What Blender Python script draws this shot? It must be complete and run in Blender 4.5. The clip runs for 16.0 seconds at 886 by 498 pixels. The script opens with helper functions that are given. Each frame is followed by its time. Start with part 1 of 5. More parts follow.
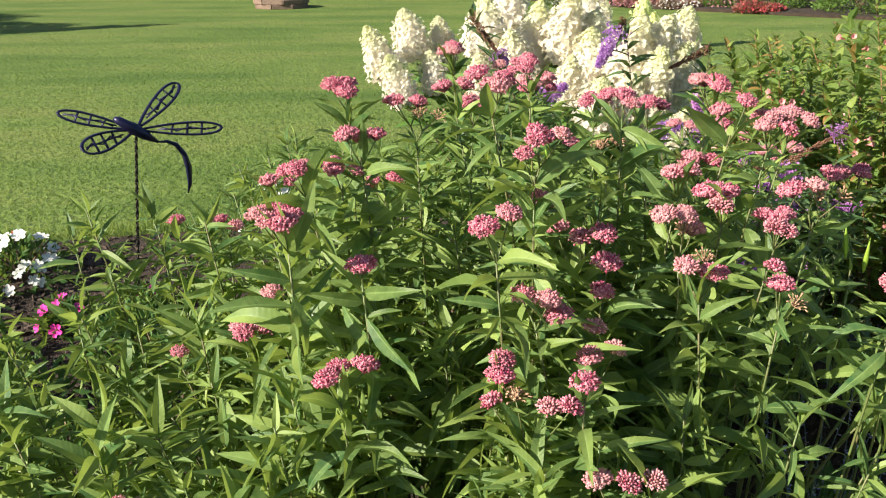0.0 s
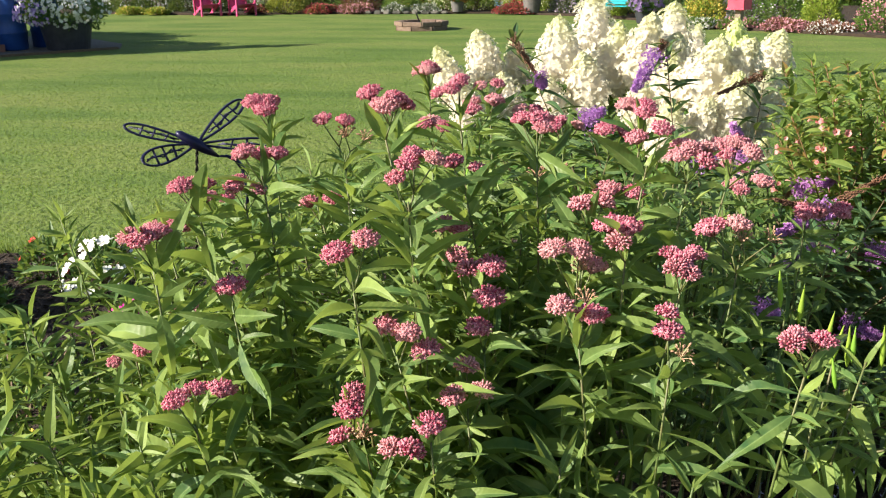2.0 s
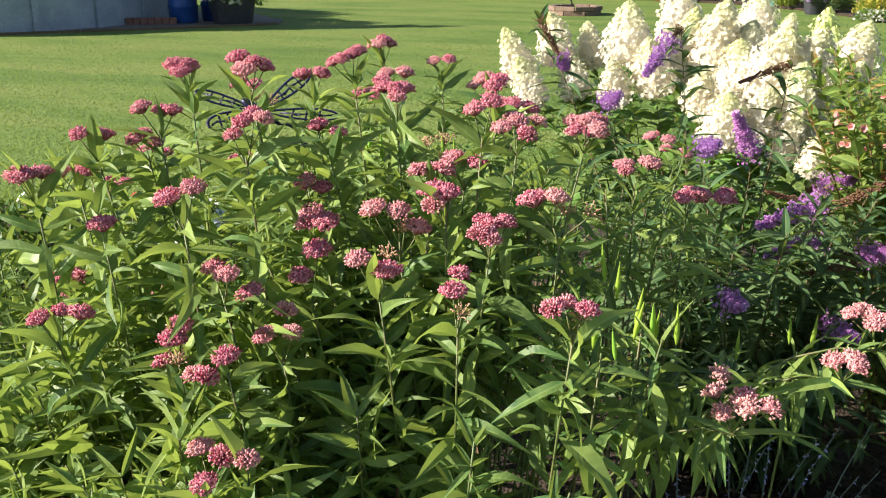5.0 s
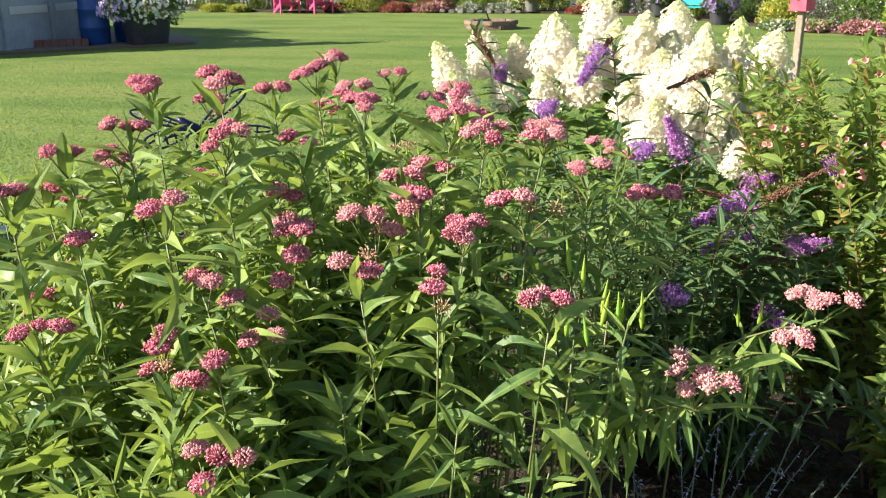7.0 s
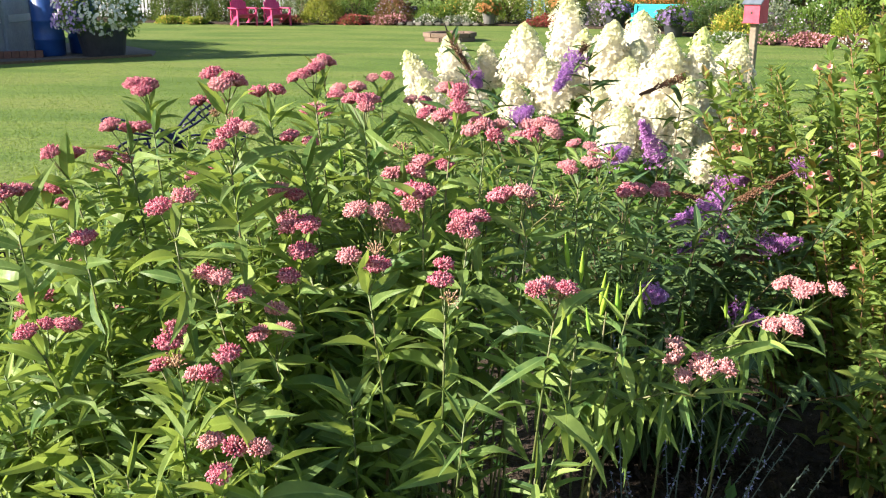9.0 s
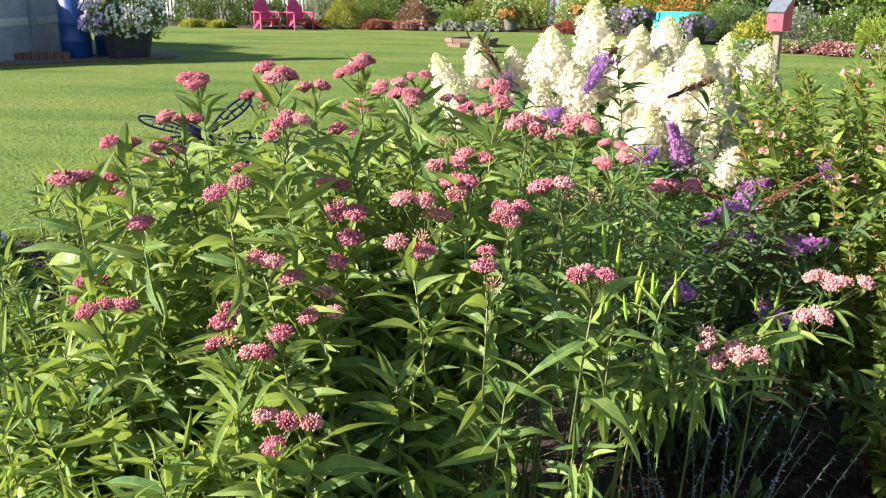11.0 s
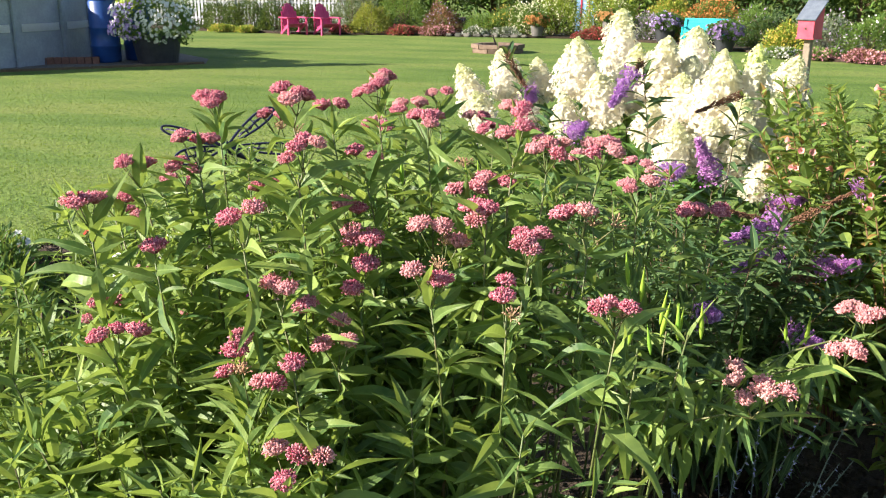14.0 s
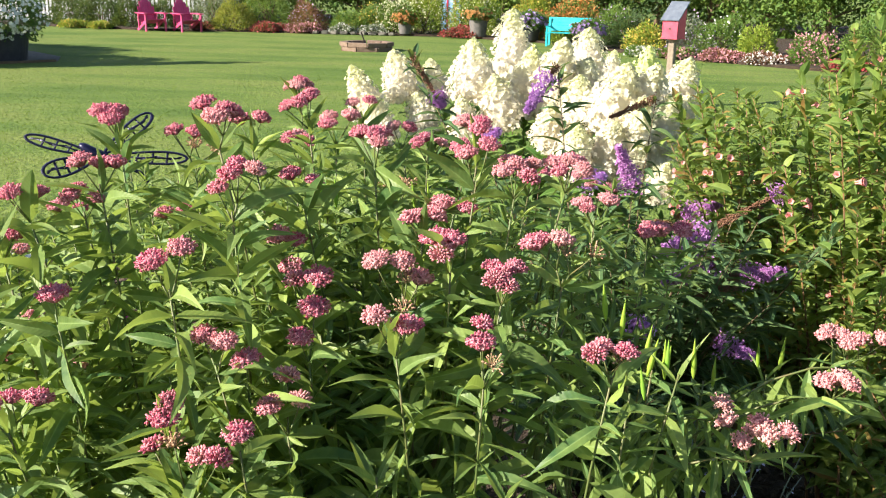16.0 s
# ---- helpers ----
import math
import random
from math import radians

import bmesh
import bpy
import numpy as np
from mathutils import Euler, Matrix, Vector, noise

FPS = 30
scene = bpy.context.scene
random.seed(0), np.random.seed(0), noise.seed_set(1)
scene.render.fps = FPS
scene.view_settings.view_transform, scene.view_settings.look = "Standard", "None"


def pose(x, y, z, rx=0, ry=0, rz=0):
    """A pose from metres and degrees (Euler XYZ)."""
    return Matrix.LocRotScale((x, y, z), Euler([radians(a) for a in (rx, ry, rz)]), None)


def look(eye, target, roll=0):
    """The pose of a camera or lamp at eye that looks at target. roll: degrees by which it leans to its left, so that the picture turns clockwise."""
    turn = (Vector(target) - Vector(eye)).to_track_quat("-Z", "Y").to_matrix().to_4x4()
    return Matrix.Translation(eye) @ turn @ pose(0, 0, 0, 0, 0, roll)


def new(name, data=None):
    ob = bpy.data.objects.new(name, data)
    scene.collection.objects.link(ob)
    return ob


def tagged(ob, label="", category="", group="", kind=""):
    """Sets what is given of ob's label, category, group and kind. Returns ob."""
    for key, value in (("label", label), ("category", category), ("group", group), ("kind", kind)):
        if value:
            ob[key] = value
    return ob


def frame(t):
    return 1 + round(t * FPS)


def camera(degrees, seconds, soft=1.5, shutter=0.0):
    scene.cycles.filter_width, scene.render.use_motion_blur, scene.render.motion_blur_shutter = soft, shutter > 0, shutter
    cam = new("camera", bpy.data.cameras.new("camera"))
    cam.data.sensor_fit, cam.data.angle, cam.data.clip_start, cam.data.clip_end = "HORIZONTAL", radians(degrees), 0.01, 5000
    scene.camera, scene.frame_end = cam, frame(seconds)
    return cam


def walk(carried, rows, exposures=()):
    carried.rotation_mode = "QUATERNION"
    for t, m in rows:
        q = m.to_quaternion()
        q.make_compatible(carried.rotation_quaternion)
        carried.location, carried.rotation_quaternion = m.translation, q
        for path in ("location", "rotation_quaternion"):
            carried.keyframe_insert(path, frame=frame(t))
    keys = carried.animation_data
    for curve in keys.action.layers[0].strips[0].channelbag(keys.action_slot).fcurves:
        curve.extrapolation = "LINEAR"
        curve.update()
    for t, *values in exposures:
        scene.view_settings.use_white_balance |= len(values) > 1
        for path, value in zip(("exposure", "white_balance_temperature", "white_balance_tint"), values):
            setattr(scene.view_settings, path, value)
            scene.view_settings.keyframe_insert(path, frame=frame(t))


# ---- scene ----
cam = camera(52.3, 16.0, soft=1.15)
PATH = [
    (0, (-0.011, -0.146, 1.635), (0.006, 1.741, 0.975), -0.4),
    (0.5, (0.101, -0.152, 1.641), (0.018, 1.743, 1.005), -1.2),
    (1, (0.214, -0.165, 1.637), (0.022, 1.725, 1.012), -0.9),
    (1.5, (0.298, -0.118, 1.628), (0.062, 1.766, 1.002), -1.2),
    (2, (0.369, -0.055, 1.619), (0.07, 1.825, 1.007), -0.7),
    (2.5, (0.44, -0.013, 1.619), (0.056, 1.847, 0.993), -0.6),
    (3, (0.565, -0.002, 1.628), (0.101, 1.836, 0.989), -0.9),
    (3.5, (0.71, -0.004, 1.634), (0.188, 1.811, 0.977), 0.1),
    (4, (0.829, -0.026, 1.639), (0.221, 1.768, 0.998), 0.0),
    (4.2, (0.859, -0.03, 1.633), (0.227, 1.753, 0.984), 0.1),
    (6.3, (0.852, -0.038, 1.595), (0.247, 1.765, 0.976), 0.0),
    (6.5, (0.837, -0.069, 1.601), (0.266, 1.746, 0.983), -0.2),
    (7, (0.806, -0.127, 1.608), (0.334, 1.718, 0.997), -0.5),
    (7.5, (0.783, -0.184, 1.608), (0.374, 1.677, 0.998), -0.0),
    (8, (0.759, -0.185, 1.605), (0.381, 1.687, 1.012), -0.4),
    (10.5, (0.734, -0.236, 1.584), (0.329, 1.634, 1.003), 0.2),
    (11, (0.719, -0.262, 1.585), (0.298, 1.607, 1.011), 0.2),
    (11.5, (0.715, -0.259, 1.595), (0.276, 1.607, 1.024), 0.2),
    (12, (0.722, -0.244, 1.596), (0.265, 1.619, 1.028), 0.2),
    (12.5, (0.724, -0.248, 1.598), (0.264, 1.616, 1.038), 0.3),
    (13, (0.721, -0.235, 1.599), (0.257, 1.629, 1.042), 0.5),
    (13.5, (0.72, -0.228, 1.601), (0.253, 1.635, 1.042), 0.2),
    (14, (0.718, -0.21, 1.607), (0.243, 1.649, 1.043), 0.3),
    (14.5, (0.703, -0.209, 1.61), (0.229, 1.65, 1.045), -0.1),
    (15, (0.666, -0.175, 1.598), (0.268, 1.7, 1.026), 0.4),
    (15.5, (0.61, -0.117, 1.598), (0.321, 1.787, 1.059), 1.1),
    (16, (0.545, -0.05, 1.61), (0.355, 1.858, 1.044), 1.1),
]
walk(cam, [(t, look(eye, target, roll)) for t, eye, target, roll in PATH],
     [(0, 1.20), (2, 1.24), (4, 1.33), (6.5, 1.55), (8, 1.61), (11, 1.63), (14.5, 1.56), (16, 1.53)])

# ---- sun and sky ----
SUN_TO = Vector((-0.895, -0.445, 0.0)).normalized()
SUN_UP = radians(27)
sun_way = Vector((SUN_TO.x * math.cos(SUN_UP), SUN_TO.y * math.cos(SUN_UP), math.sin(SUN_UP)))
world = bpy.data.worlds.new("sky")
scene.world = world
world.use_nodes = True
sky = world.node_tree.nodes.new("ShaderNodeTexSky")
sky.sky_type = "NISHITA"
sky.sun_disc = False
sky.sun_elevation = SUN_UP
sky.sun_rotation = math.atan2(SUN_TO.x, SUN_TO.y)
background = world.node_tree.nodes["Background"]
background.inputs["Strength"].default_value = 0.058
world.node_tree.links.new(sky.outputs[0], background.inputs[0])
sun = new("sun", bpy.data.lights.new("sun", "SUN"))
sun.data.energy, sun.data.angle, sun.data.color = 5.0, radians(0.5), (1.0, 0.90, 0.74)
sun.matrix_world = look(sun_way * 50, (0, 0, 0))

# ---- materials ----
def shader(name):
    m = bpy.data.materials.new(name)
    m.use_nodes = True
    return m, m.node_tree, m.node_tree.nodes["Principled BSDF"]


def node(tree, kind, **values):
    n = tree.nodes.new("ShaderNode" + kind)
    for key, value in values.items():
        n.inputs[key].default_value = value
    return n


def mixed(tree, factor, a, b, mode="MIX"):
    """A colour mix; factor, a and b are sockets or values."""
    n = tree.nodes.new("ShaderNodeMix")
    n.data_type, n.blend_type = "RGBA", mode
    for slot, value in ((0, factor), (6, a), (7, b)):
        if isinstance(value, bpy.types.NodeSocket):
            tree.links.new(value, n.inputs[slot])
        else:
            n.inputs[slot].default_value = value if slot == 0 else (*value, 1)
    return n.outputs[2]


def ranged(tree, socket, low, high, a=0.0, b=1.0):
    n = node(tree, "MapRange", **{"From Min": low, "From Max": high, "To Min": a, "To Max": b})
    tree.links.new(socket, n.inputs["Value"])
    return n.outputs[0]


def noised(tree, scale, detail=4.0, coords="Object"):
    c = tree.nodes.new("ShaderNodeTexCoord")
    n = node(tree, "TexNoise", Scale=scale, Detail=detail)
    tree.links.new(c.outputs[coords], n.inputs["Vector"])
    return n.outputs["Fac"]


def bumped(tree, bsdf, height, strength, distance):
    b = node(tree, "Bump", Strength=strength, Distance=distance)
    tree.links.new(height, b.inputs["Height"])
    tree.links.new(b.outputs[0], bsdf.inputs["Normal"])


def plain(name, a, b, rough=0.6, scale=20.0, metal=0.0, bump=0.2, depth=0.002, gloss=0.5):
    """Two tones mixed by coarse and fine noise, with fine relief."""
    m, t, p = shader(name)
    coarse, fine = noised(t, scale), noised(t, scale * 7)
    c = mixed(t, ranged(t, coarse, 0.35, 0.65), a, b)
    c = mixed(t, ranged(t, fine, 0.3, 0.7, 0.0, 0.35), c, tuple(v * 0.6 for v in a))
    t.links.new(c, p.inputs["Base Color"])
    t.links.new(ranged(t, fine, 0.2, 0.8, rough - 0.1, min(1.0, rough + 0.1)), p.inputs["Roughness"])
    p.inputs["Metallic"].default_value = metal
    p.inputs["Specular IOR Level"].default_value = gloss
    bumped(t, p, fine, bump, depth)
    return m


def leafy(name, a, b, through_light=0.3, rough=0.42, island=False, vein=0.5, brown=None, amount=0.06):
    """Leaf tissue: tone by piece, a pale midrib along the middle of the blade, light let through."""
    m, t, p = shader(name)
    if island:
        rand = t.nodes.new("ShaderNodeNewGeometry").outputs["Random Per Island"]
    else:
        rand = t.nodes.new("ShaderNodeObjectInfo").outputs["Random"]
    c = mixed(t, rand, a, b)
    hue = t.nodes.new("ShaderNodeTexWhiteNoise")
    hue.noise_dimensions = "1D"
    t.links.new(rand, hue.inputs["W"])
    c = mixed(t, ranged(t, hue.outputs["Value"], 0.45, 1.0, 0.0, 0.55), c, (a[0] * 0.85, a[1] * 1.35, a[2] * 1.7))
    if brown:
        c = mixed(t, ranged(t, rand, 1.0 - amount - 0.02, 1.0 - amount), c, brown)
    n = noised(t, 60.0)
    c = mixed(t, ranged(t, n, 0.35, 0.75, 0.0, 0.30), c, tuple(v * 1.35 + 0.01 for v in b))
    if vein:
        uv = t.nodes.new("ShaderNodeTexCoord")
        s = t.nodes.new("ShaderNodeSeparateXYZ")
        t.links.new(uv.outputs["UV"], s.inputs[0])
        d = t.nodes.new("ShaderNodeMath")
        d.operation = "ABSOLUTE"
        t.links.new(s.outputs[0], d.inputs[0])
        c = mixed(t, ranged(t, d.outputs[0], 0.04, 0.16, vein, 0.0), c, (0.28, 0.40, 0.15))
        slant = t.nodes.new("ShaderNodeMath")
        slant.operation = "MULTIPLY_ADD"
        slant.inputs[1].default_value = -0.10
        t.links.new(d.outputs[0], slant.inputs[0])
        t.links.new(s.outputs[1], slant.inputs[2])
        wave = t.nodes.new("ShaderNodeMath")
        wave.operation = "SINE"
        rib = t.nodes.new("ShaderNodeMath")
        rib.operation = "MULTIPLY"
        rib.inputs[1].default_value = 85.0
        t.links.new(slant.outputs[0], rib.inputs[0])
        t.links.new(rib.outputs[0], wave.inputs[0])
        c = mixed(t, ranged(t, wave.outputs[0], 0.55, 1.0, 0.0, vein * 0.15), c, (0.20, 0.31, 0.10))
    t.links.new(c, p.inputs["Base Color"])
    p.inputs["Roughness"].default_value = rough
    p.inputs["Specular IOR Level"].default_value = 0.28
    t.links.new(ranged(t, n, 0.3, 0.7, rough - 0.06, rough + 0.12), p.inputs["Roughness"])
    relief = n
    if vein:
        add = t.nodes.new("ShaderNodeMath")
        add.operation = "MULTIPLY_ADD"
        add.inputs[1].default_value = -0.10
        t.links.new(wave.outputs[0], add.inputs[0])
        t.links.new(n, add.inputs[2])
        relief = add.outputs[0]
    bumped(t, p, relief, 0.5, 0.0016)
    tr = t.nodes.new("ShaderNodeBsdfTranslucent")
    t.links.new(mixed(t, 0.6, c, (0.42, 0.54, 0.085)), tr.inputs["Color"])
    mix = t.nodes.new("ShaderNodeMixShader")
    mix.inputs[0].default_value = through_light
    t.links.new(p.outputs[0], mix.inputs[1])
    t.links.new(tr.outputs[0], mix.inputs[2])
    t.links.new(mix.outputs[0], t.nodes["Material Output"].inputs[0])
    return m


def petal(name, a, b, c=None, through_light=0.25, tip=None, by_piece=0.5):
    """Petals: tone by floret and by head; tip: another colour towards the head's top (own z from tip[1] to tip[2])."""
    m, t, p = shader(name)
    island = t.nodes.new("ShaderNodeNewGeometry").outputs["Random Per Island"]
    piece = t.nodes.new("ShaderNodeObjectInfo").outputs["Random"]
    col = mixed(t, island, a, b)
    if c:
        col = mixed(t, ranged(t, piece, 0.35, 1.0, 0.0, by_piece), col, c)
    if tip:
        co = t.nodes.new("ShaderNodeTexCoord")
        s = t.nodes.new("ShaderNodeSeparateXYZ")
        t.links.new(co.outputs["Object"], s.inputs[0])
        col = mixed(t, ranged(t, s.outputs[2], tip[1], tip[2], 0.0, 0.8), col, tip[0])
    t.links.new(col, p.inputs["Base Color"])
    p.inputs["Roughness"].default_value = 0.55
    p.inputs["Specular IOR Level"].default_value = 0.3
    tr = t.nodes.new("ShaderNodeBsdfTranslucent")
    t.links.new(col, tr.inputs["Color"])
    mix = t.nodes.new("ShaderNodeMixShader")
    mix.inputs[0].default_value = through_light
    t.links.new(p.outputs[0], mix.inputs[1])
    t.links.new(tr.outputs[0], mix.inputs[2])
    t.links.new(mix.outputs[0], t.nodes["Material Output"].inputs[0])
    return m


MILK_LEAF = leafy("milkweed leaf", (0.042, 0.094, 0.032), (0.268, 0.358, 0.096), 0.36, 0.42)
MILK_LEAF_MASS = leafy("joined milkweed leaf", (0.042, 0.094, 0.032), (0.268, 0.358, 0.096), 0.36, 0.42, island=True)
MILK_STEM = plain("milkweed stem", (0.09, 0.15, 0.04), (0.14, 0.12, 0.05), 0.5, 30, bump=0.1)
UMBEL = petal("milkweed umbel", (0.50, 0.062, 0.155), (0.86, 0.46, 0.53), (0.83, 0.51, 0.50), 0.35, by_piece=0.65)
PALE_UMBEL = petal("pale milkweed umbel", (0.66, 0.22, 0.27), (0.84, 0.50, 0.50), (0.82, 0.53, 0.48))
POD = leafy("seed pod skin", (0.22, 0.36, 0.04), (0.34, 0.48, 0.07), 0.3, 0.5, vein=0)
DRY = plain("dry umbel", (0.40, 0.22, 0.14), (0.55, 0.36, 0.24), 0.8, 40)
WITHERED = leafy("withered leaf", (0.12, 0.062, 0.030), (0.24, 0.14, 0.06), 0.15, 0.7, vein=0.3)
HYD = petal("hydrangea floret", (0.83, 0.785, 0.69), (0.79, 0.745, 0.61), (0.84, 0.80, 0.74), 0.5, ((0.70, 0.75, 0.40), 0.15, 0.31))
HYD_GREEN = petal("young hydrangea floret", (0.60, 0.68, 0.26), (0.72, 0.76, 0.42), None, 0.3)
HYD_LEAF = leafy("hydrangea leaf", (0.05, 0.12, 0.025), (0.11, 0.20, 0.04), 0.3, 0.5)
HYD_LEAF_MASS = leafy("joined hydrangea leaf", (0.05, 0.12, 0.025), (0.11, 0.20, 0.04), 0.3, 0.5, island=True)
BUDD = petal("butterfly bush floret", (0.36, 0.15, 0.48), (0.70, 0.46, 0.80), (0.60, 0.28, 0.58), by_piece=0.6)
BUDD_DRY = plain("spent butterfly bush spike", (0.17, 0.080, 0.055), (0.32, 0.18, 0.11), 0.8, 60)
BUDD_LEAF = leafy("butterfly bush leaf", (0.035, 0.075, 0.03), (0.08, 0.13, 0.05), 0.2, 0.55)
BUDD_LEAF_MASS = leafy("joined butterfly bush leaf", (0.035, 0.075, 0.03), (0.08, 0.13, 0.05), 0.2, 0.55, island=True)
WEIG_LEAF = leafy("weigela leaf", (0.062, 0.120, 0.028), (0.275, 0.350, 0.080), 0.38, 0.42, brown=(0.30, 0.15, 0.06), amount=0.07)
WEIG_LEAF_MASS = leafy("joined weigela leaf", (0.062, 0.120, 0.028), (0.275, 0.350, 0.080), 0.38, 0.42, brown=(0.30, 0.15, 0.06), amount=0.07, island=True)
WEIG_STEM = plain("weigela stem", (0.22, 0.12, 0.05), (0.14, 0.09, 0.05), 0.7, 30)
WEIG_FLOWER = petal("weigela flower", (0.62, 0.16, 0.18), (0.74, 0.34, 0.34), (0.86, 0.58, 0.54))
SAGE = plain("sage stem", (0.10, 0.14, 0.11), (0.16, 0.19, 0.16), 0.7, 60)
SAGE_FLOWER = petal("sage flower", (0.26, 0.24, 0.52), (0.50, 0.50, 0.70), None)
WHITE_PETAL = petal("white petal", (0.86, 0.86, 0.82), (0.78, 0.80, 0.78), None)
MAGENTA = petal("magenta petal", (0.62, 0.02, 0.30), (0.75, 0.06, 0.42), None)
RED_PETAL = petal("red petal", (0.55, 0.03, 0.02), (0.70, 0.08, 0.05), None)
YELLOW_PETAL = petal("yellow petal", (0.75, 0.42, 0.02), (0.80, 0.55, 0.05), None)
LILAC = petal("lilac petal", (0.30, 0.18, 0.60), (0.55, 0.42, 0.80), None)
FINE_LEAF = leafy("fine foliage", (0.03, 0.085, 0.02), (0.08, 0.16, 0.035), 0.25, 0.5, island=True, vein=0)
WOODY = plain("woody stem", (0.10, 0.07, 0.04), (0.17, 0.12, 0.07), 0.85, 25)
MULCH = plain("mulch", (0.030, 0.019, 0.013), (0.062, 0.040, 0.027), 0.95, 14, bump=0.9, depth=0.03)
CHIP = plain("bark chip", (0.040, 0.026, 0.019), (0.090, 0.062, 0.045), 0.9, 30, bump=0.4)
IRON = plain("dark blue enamel", (0.010, 0.010, 0.045), (0.018, 0.018, 0.065), 0.35, 18, metal=0.3)
ROD = plain("blackened steel rod", (0.015, 0.014, 0.014), (0.035, 0.028, 0.024), 0.5, 60, metal=0.6)
POOL_GREY = plain("pool wall sheet", (0.25, 0.295, 0.37), (0.33, 0.375, 0.45), 0.45, 3)
POOL_WHITE = plain("pool band", (0.90, 0.91, 0.93), (0.93, 0.94, 0.95), 0.4, 5, bump=0.05)
BLUE = plain("blue barrel plastic", (0.012, 0.06, 0.26), (0.02, 0.085, 0.33), 0.4, 5)
DARK_POT = plain("dark planter", (0.022, 0.024, 0.034), (0.04, 0.042, 0.055), 0.5, 9)
GREY_POT = plain("grey planter", (0.10, 0.095, 0.10), (0.16, 0.15, 0.15), 0.6, 9)
BRICK = plain("weathered fire ring block", (0.16, 0.108, 0.082), (0.23, 0.165, 0.13), 0.9, 12, bump=0.5, depth=0.01)
RED_BRICK = plain("red paving block", (0.17, 0.078, 0.062), (0.23, 0.12, 0.092), 0.9, 12, bump=0.5, depth=0.01)
ASH = plain("ash", (0.10, 0.095, 0.09), (0.18, 0.17, 0.16), 0.95, 15)
PINK = plain("pink plastic", (0.52, 0.05, 0.17), (0.60, 0.09, 0.23), 0.4, 5, bump=0.05)
TEAL = plain("teal paint", (0.0, 0.38, 0.46), (0.02, 0.45, 0.52), 0.45, 6, bump=0.05)
RED_PAINT = plain("raspberry paint", (0.52, 0.03, 0.08), (0.62, 0.06, 0.12), 0.5, 12)
GREY_ROOF = plain("grey metal roof", (0.13, 0.16, 0.22), (0.19, 0.22, 0.28), 0.5, 14, metal=0.2)
POST_WOOD = plain("weathered post wood", (0.20, 0.165, 0.13), (0.28, 0.235, 0.19), 0.85, 16, bump=0.5, depth=0.004)
# white paint lowered to bluish grey: the plants' shade is put into the colour
FENCE_WHITE = plain("white fence paint", (0.46, 0.49, 0.54), (0.56, 0.58, 0.61), 0.6, 8)
EDGE_STONE = plain("edging stone", (0.11, 0.105, 0.095), (0.20, 0.19, 0.17), 0.9, 10, bump=0.5, depth=0.01)
GRAVEL = plain("gravel", (0.14, 0.125, 0.11), (0.24, 0.21, 0.19), 0.95, 30, bump=0.7, depth=0.02)
PALE_BLUE = plain("pale blue paint", (0.22, 0.42, 0.72), (0.30, 0.50, 0.78), 0.55, 4)
DARK_WOOD = plain("dark stained boards", (0.02, 0.018, 0.017), (0.045, 0.04, 0.036), 0.8, 10)


def streaks(t):
    """Slow mottling and faint mowing lines over the lawn."""
    g = t.nodes.new("ShaderNodeNewGeometry")
    m = t.nodes.new("ShaderNodeMapping")
    m.inputs["Rotation"].default_value = (0, 0, 0.25)
    m.inputs["Scale"].default_value = (0.30, 0.9, 1.0)
    t.links.new(g.outputs["Position"], m.inputs[0])
    a = node(t, "TexNoise", Scale=1.0, Detail=5.0)
    t.links.new(m.outputs[0], a.inputs["Vector"])
    b = node(t, "TexNoise", Scale=0.45, Detail=3.0)
    t.links.new(g.outputs["Position"], b.inputs["Vector"])
    return a.outputs["Fac"], b.outputs["Fac"]


def lawn_material():
    m, t, p = shader("lawn")
    lines, wide = streaks(t)
    fine = noised(t, 70.0, 6.0)
    c = mixed(t, ranged(t, wide, 0.35, 0.65), (0.114, 0.181, 0.039), (0.158, 0.221, 0.053))
    c = mixed(t, ranged(t, lines, 0.46, 0.62, 0.0, 0.75), c, (0.194, 0.230, 0.066))
    c = mixed(t, ranged(t, lines, 0.34, 0.47, 0.70, 0.0), c, (0.073, 0.133, 0.028))
    tufts = noised(t, 9.0, 3.0)
    c = mixed(t, ranged(t, tufts, 0.36, 0.50, 0.45, 0.0), c, (0.064, 0.121, 0.025))
    c = mixed(t, ranged(t, noised(t, 26.0, 3.0), 0.40, 0.58, 0.15, 0.0), c, (0.069, 0.124, 0.029))
    c = mixed(t, ranged(t, fine, 0.42, 0.62, 0.18, 0.0), c, (0.060, 0.099, 0.020))
    t.links.new(c, p.inputs["Base Color"])
    p.inputs["Roughness"].default_value = 0.8
    p.inputs["Specular IOR Level"].default_value = 0.2
    bumped(t, p, noised(t, 20.0, 5.0), 0.55, 0.06)
    return m


def grass_material():
    m = leafy("grass blade", (0.086, 0.157, 0.029), (0.156, 0.239, 0.054), 0.3, 0.5, island=True, vein=0)
    t = m.node_tree
    p = t.nodes["Principled BSDF"]
    lines, wide = streaks(t)
    was = p.inputs["Base Color"].links[0].from_socket
    c = mixed(t, ranged(t, lines, 0.46, 0.62, 0.0, 0.7), was, (0.226, 0.276, 0.076))
    c = mixed(t, ranged(t, lines, 0.34, 0.47, 0.65, 0.0), c, (0.056, 0.118, 0.021))
    c = mixed(t, ranged(t, noised(t, 9.0, 3.0), 0.36, 0.50, 0.5, 0.0), c, (0.051, 0.108, 0.020))
    t.links.new(c, p.inputs["Base Color"])
    return m


LAWN = lawn_material()
GRASS = grass_material()


# ---- builders ----
SPOT = {}


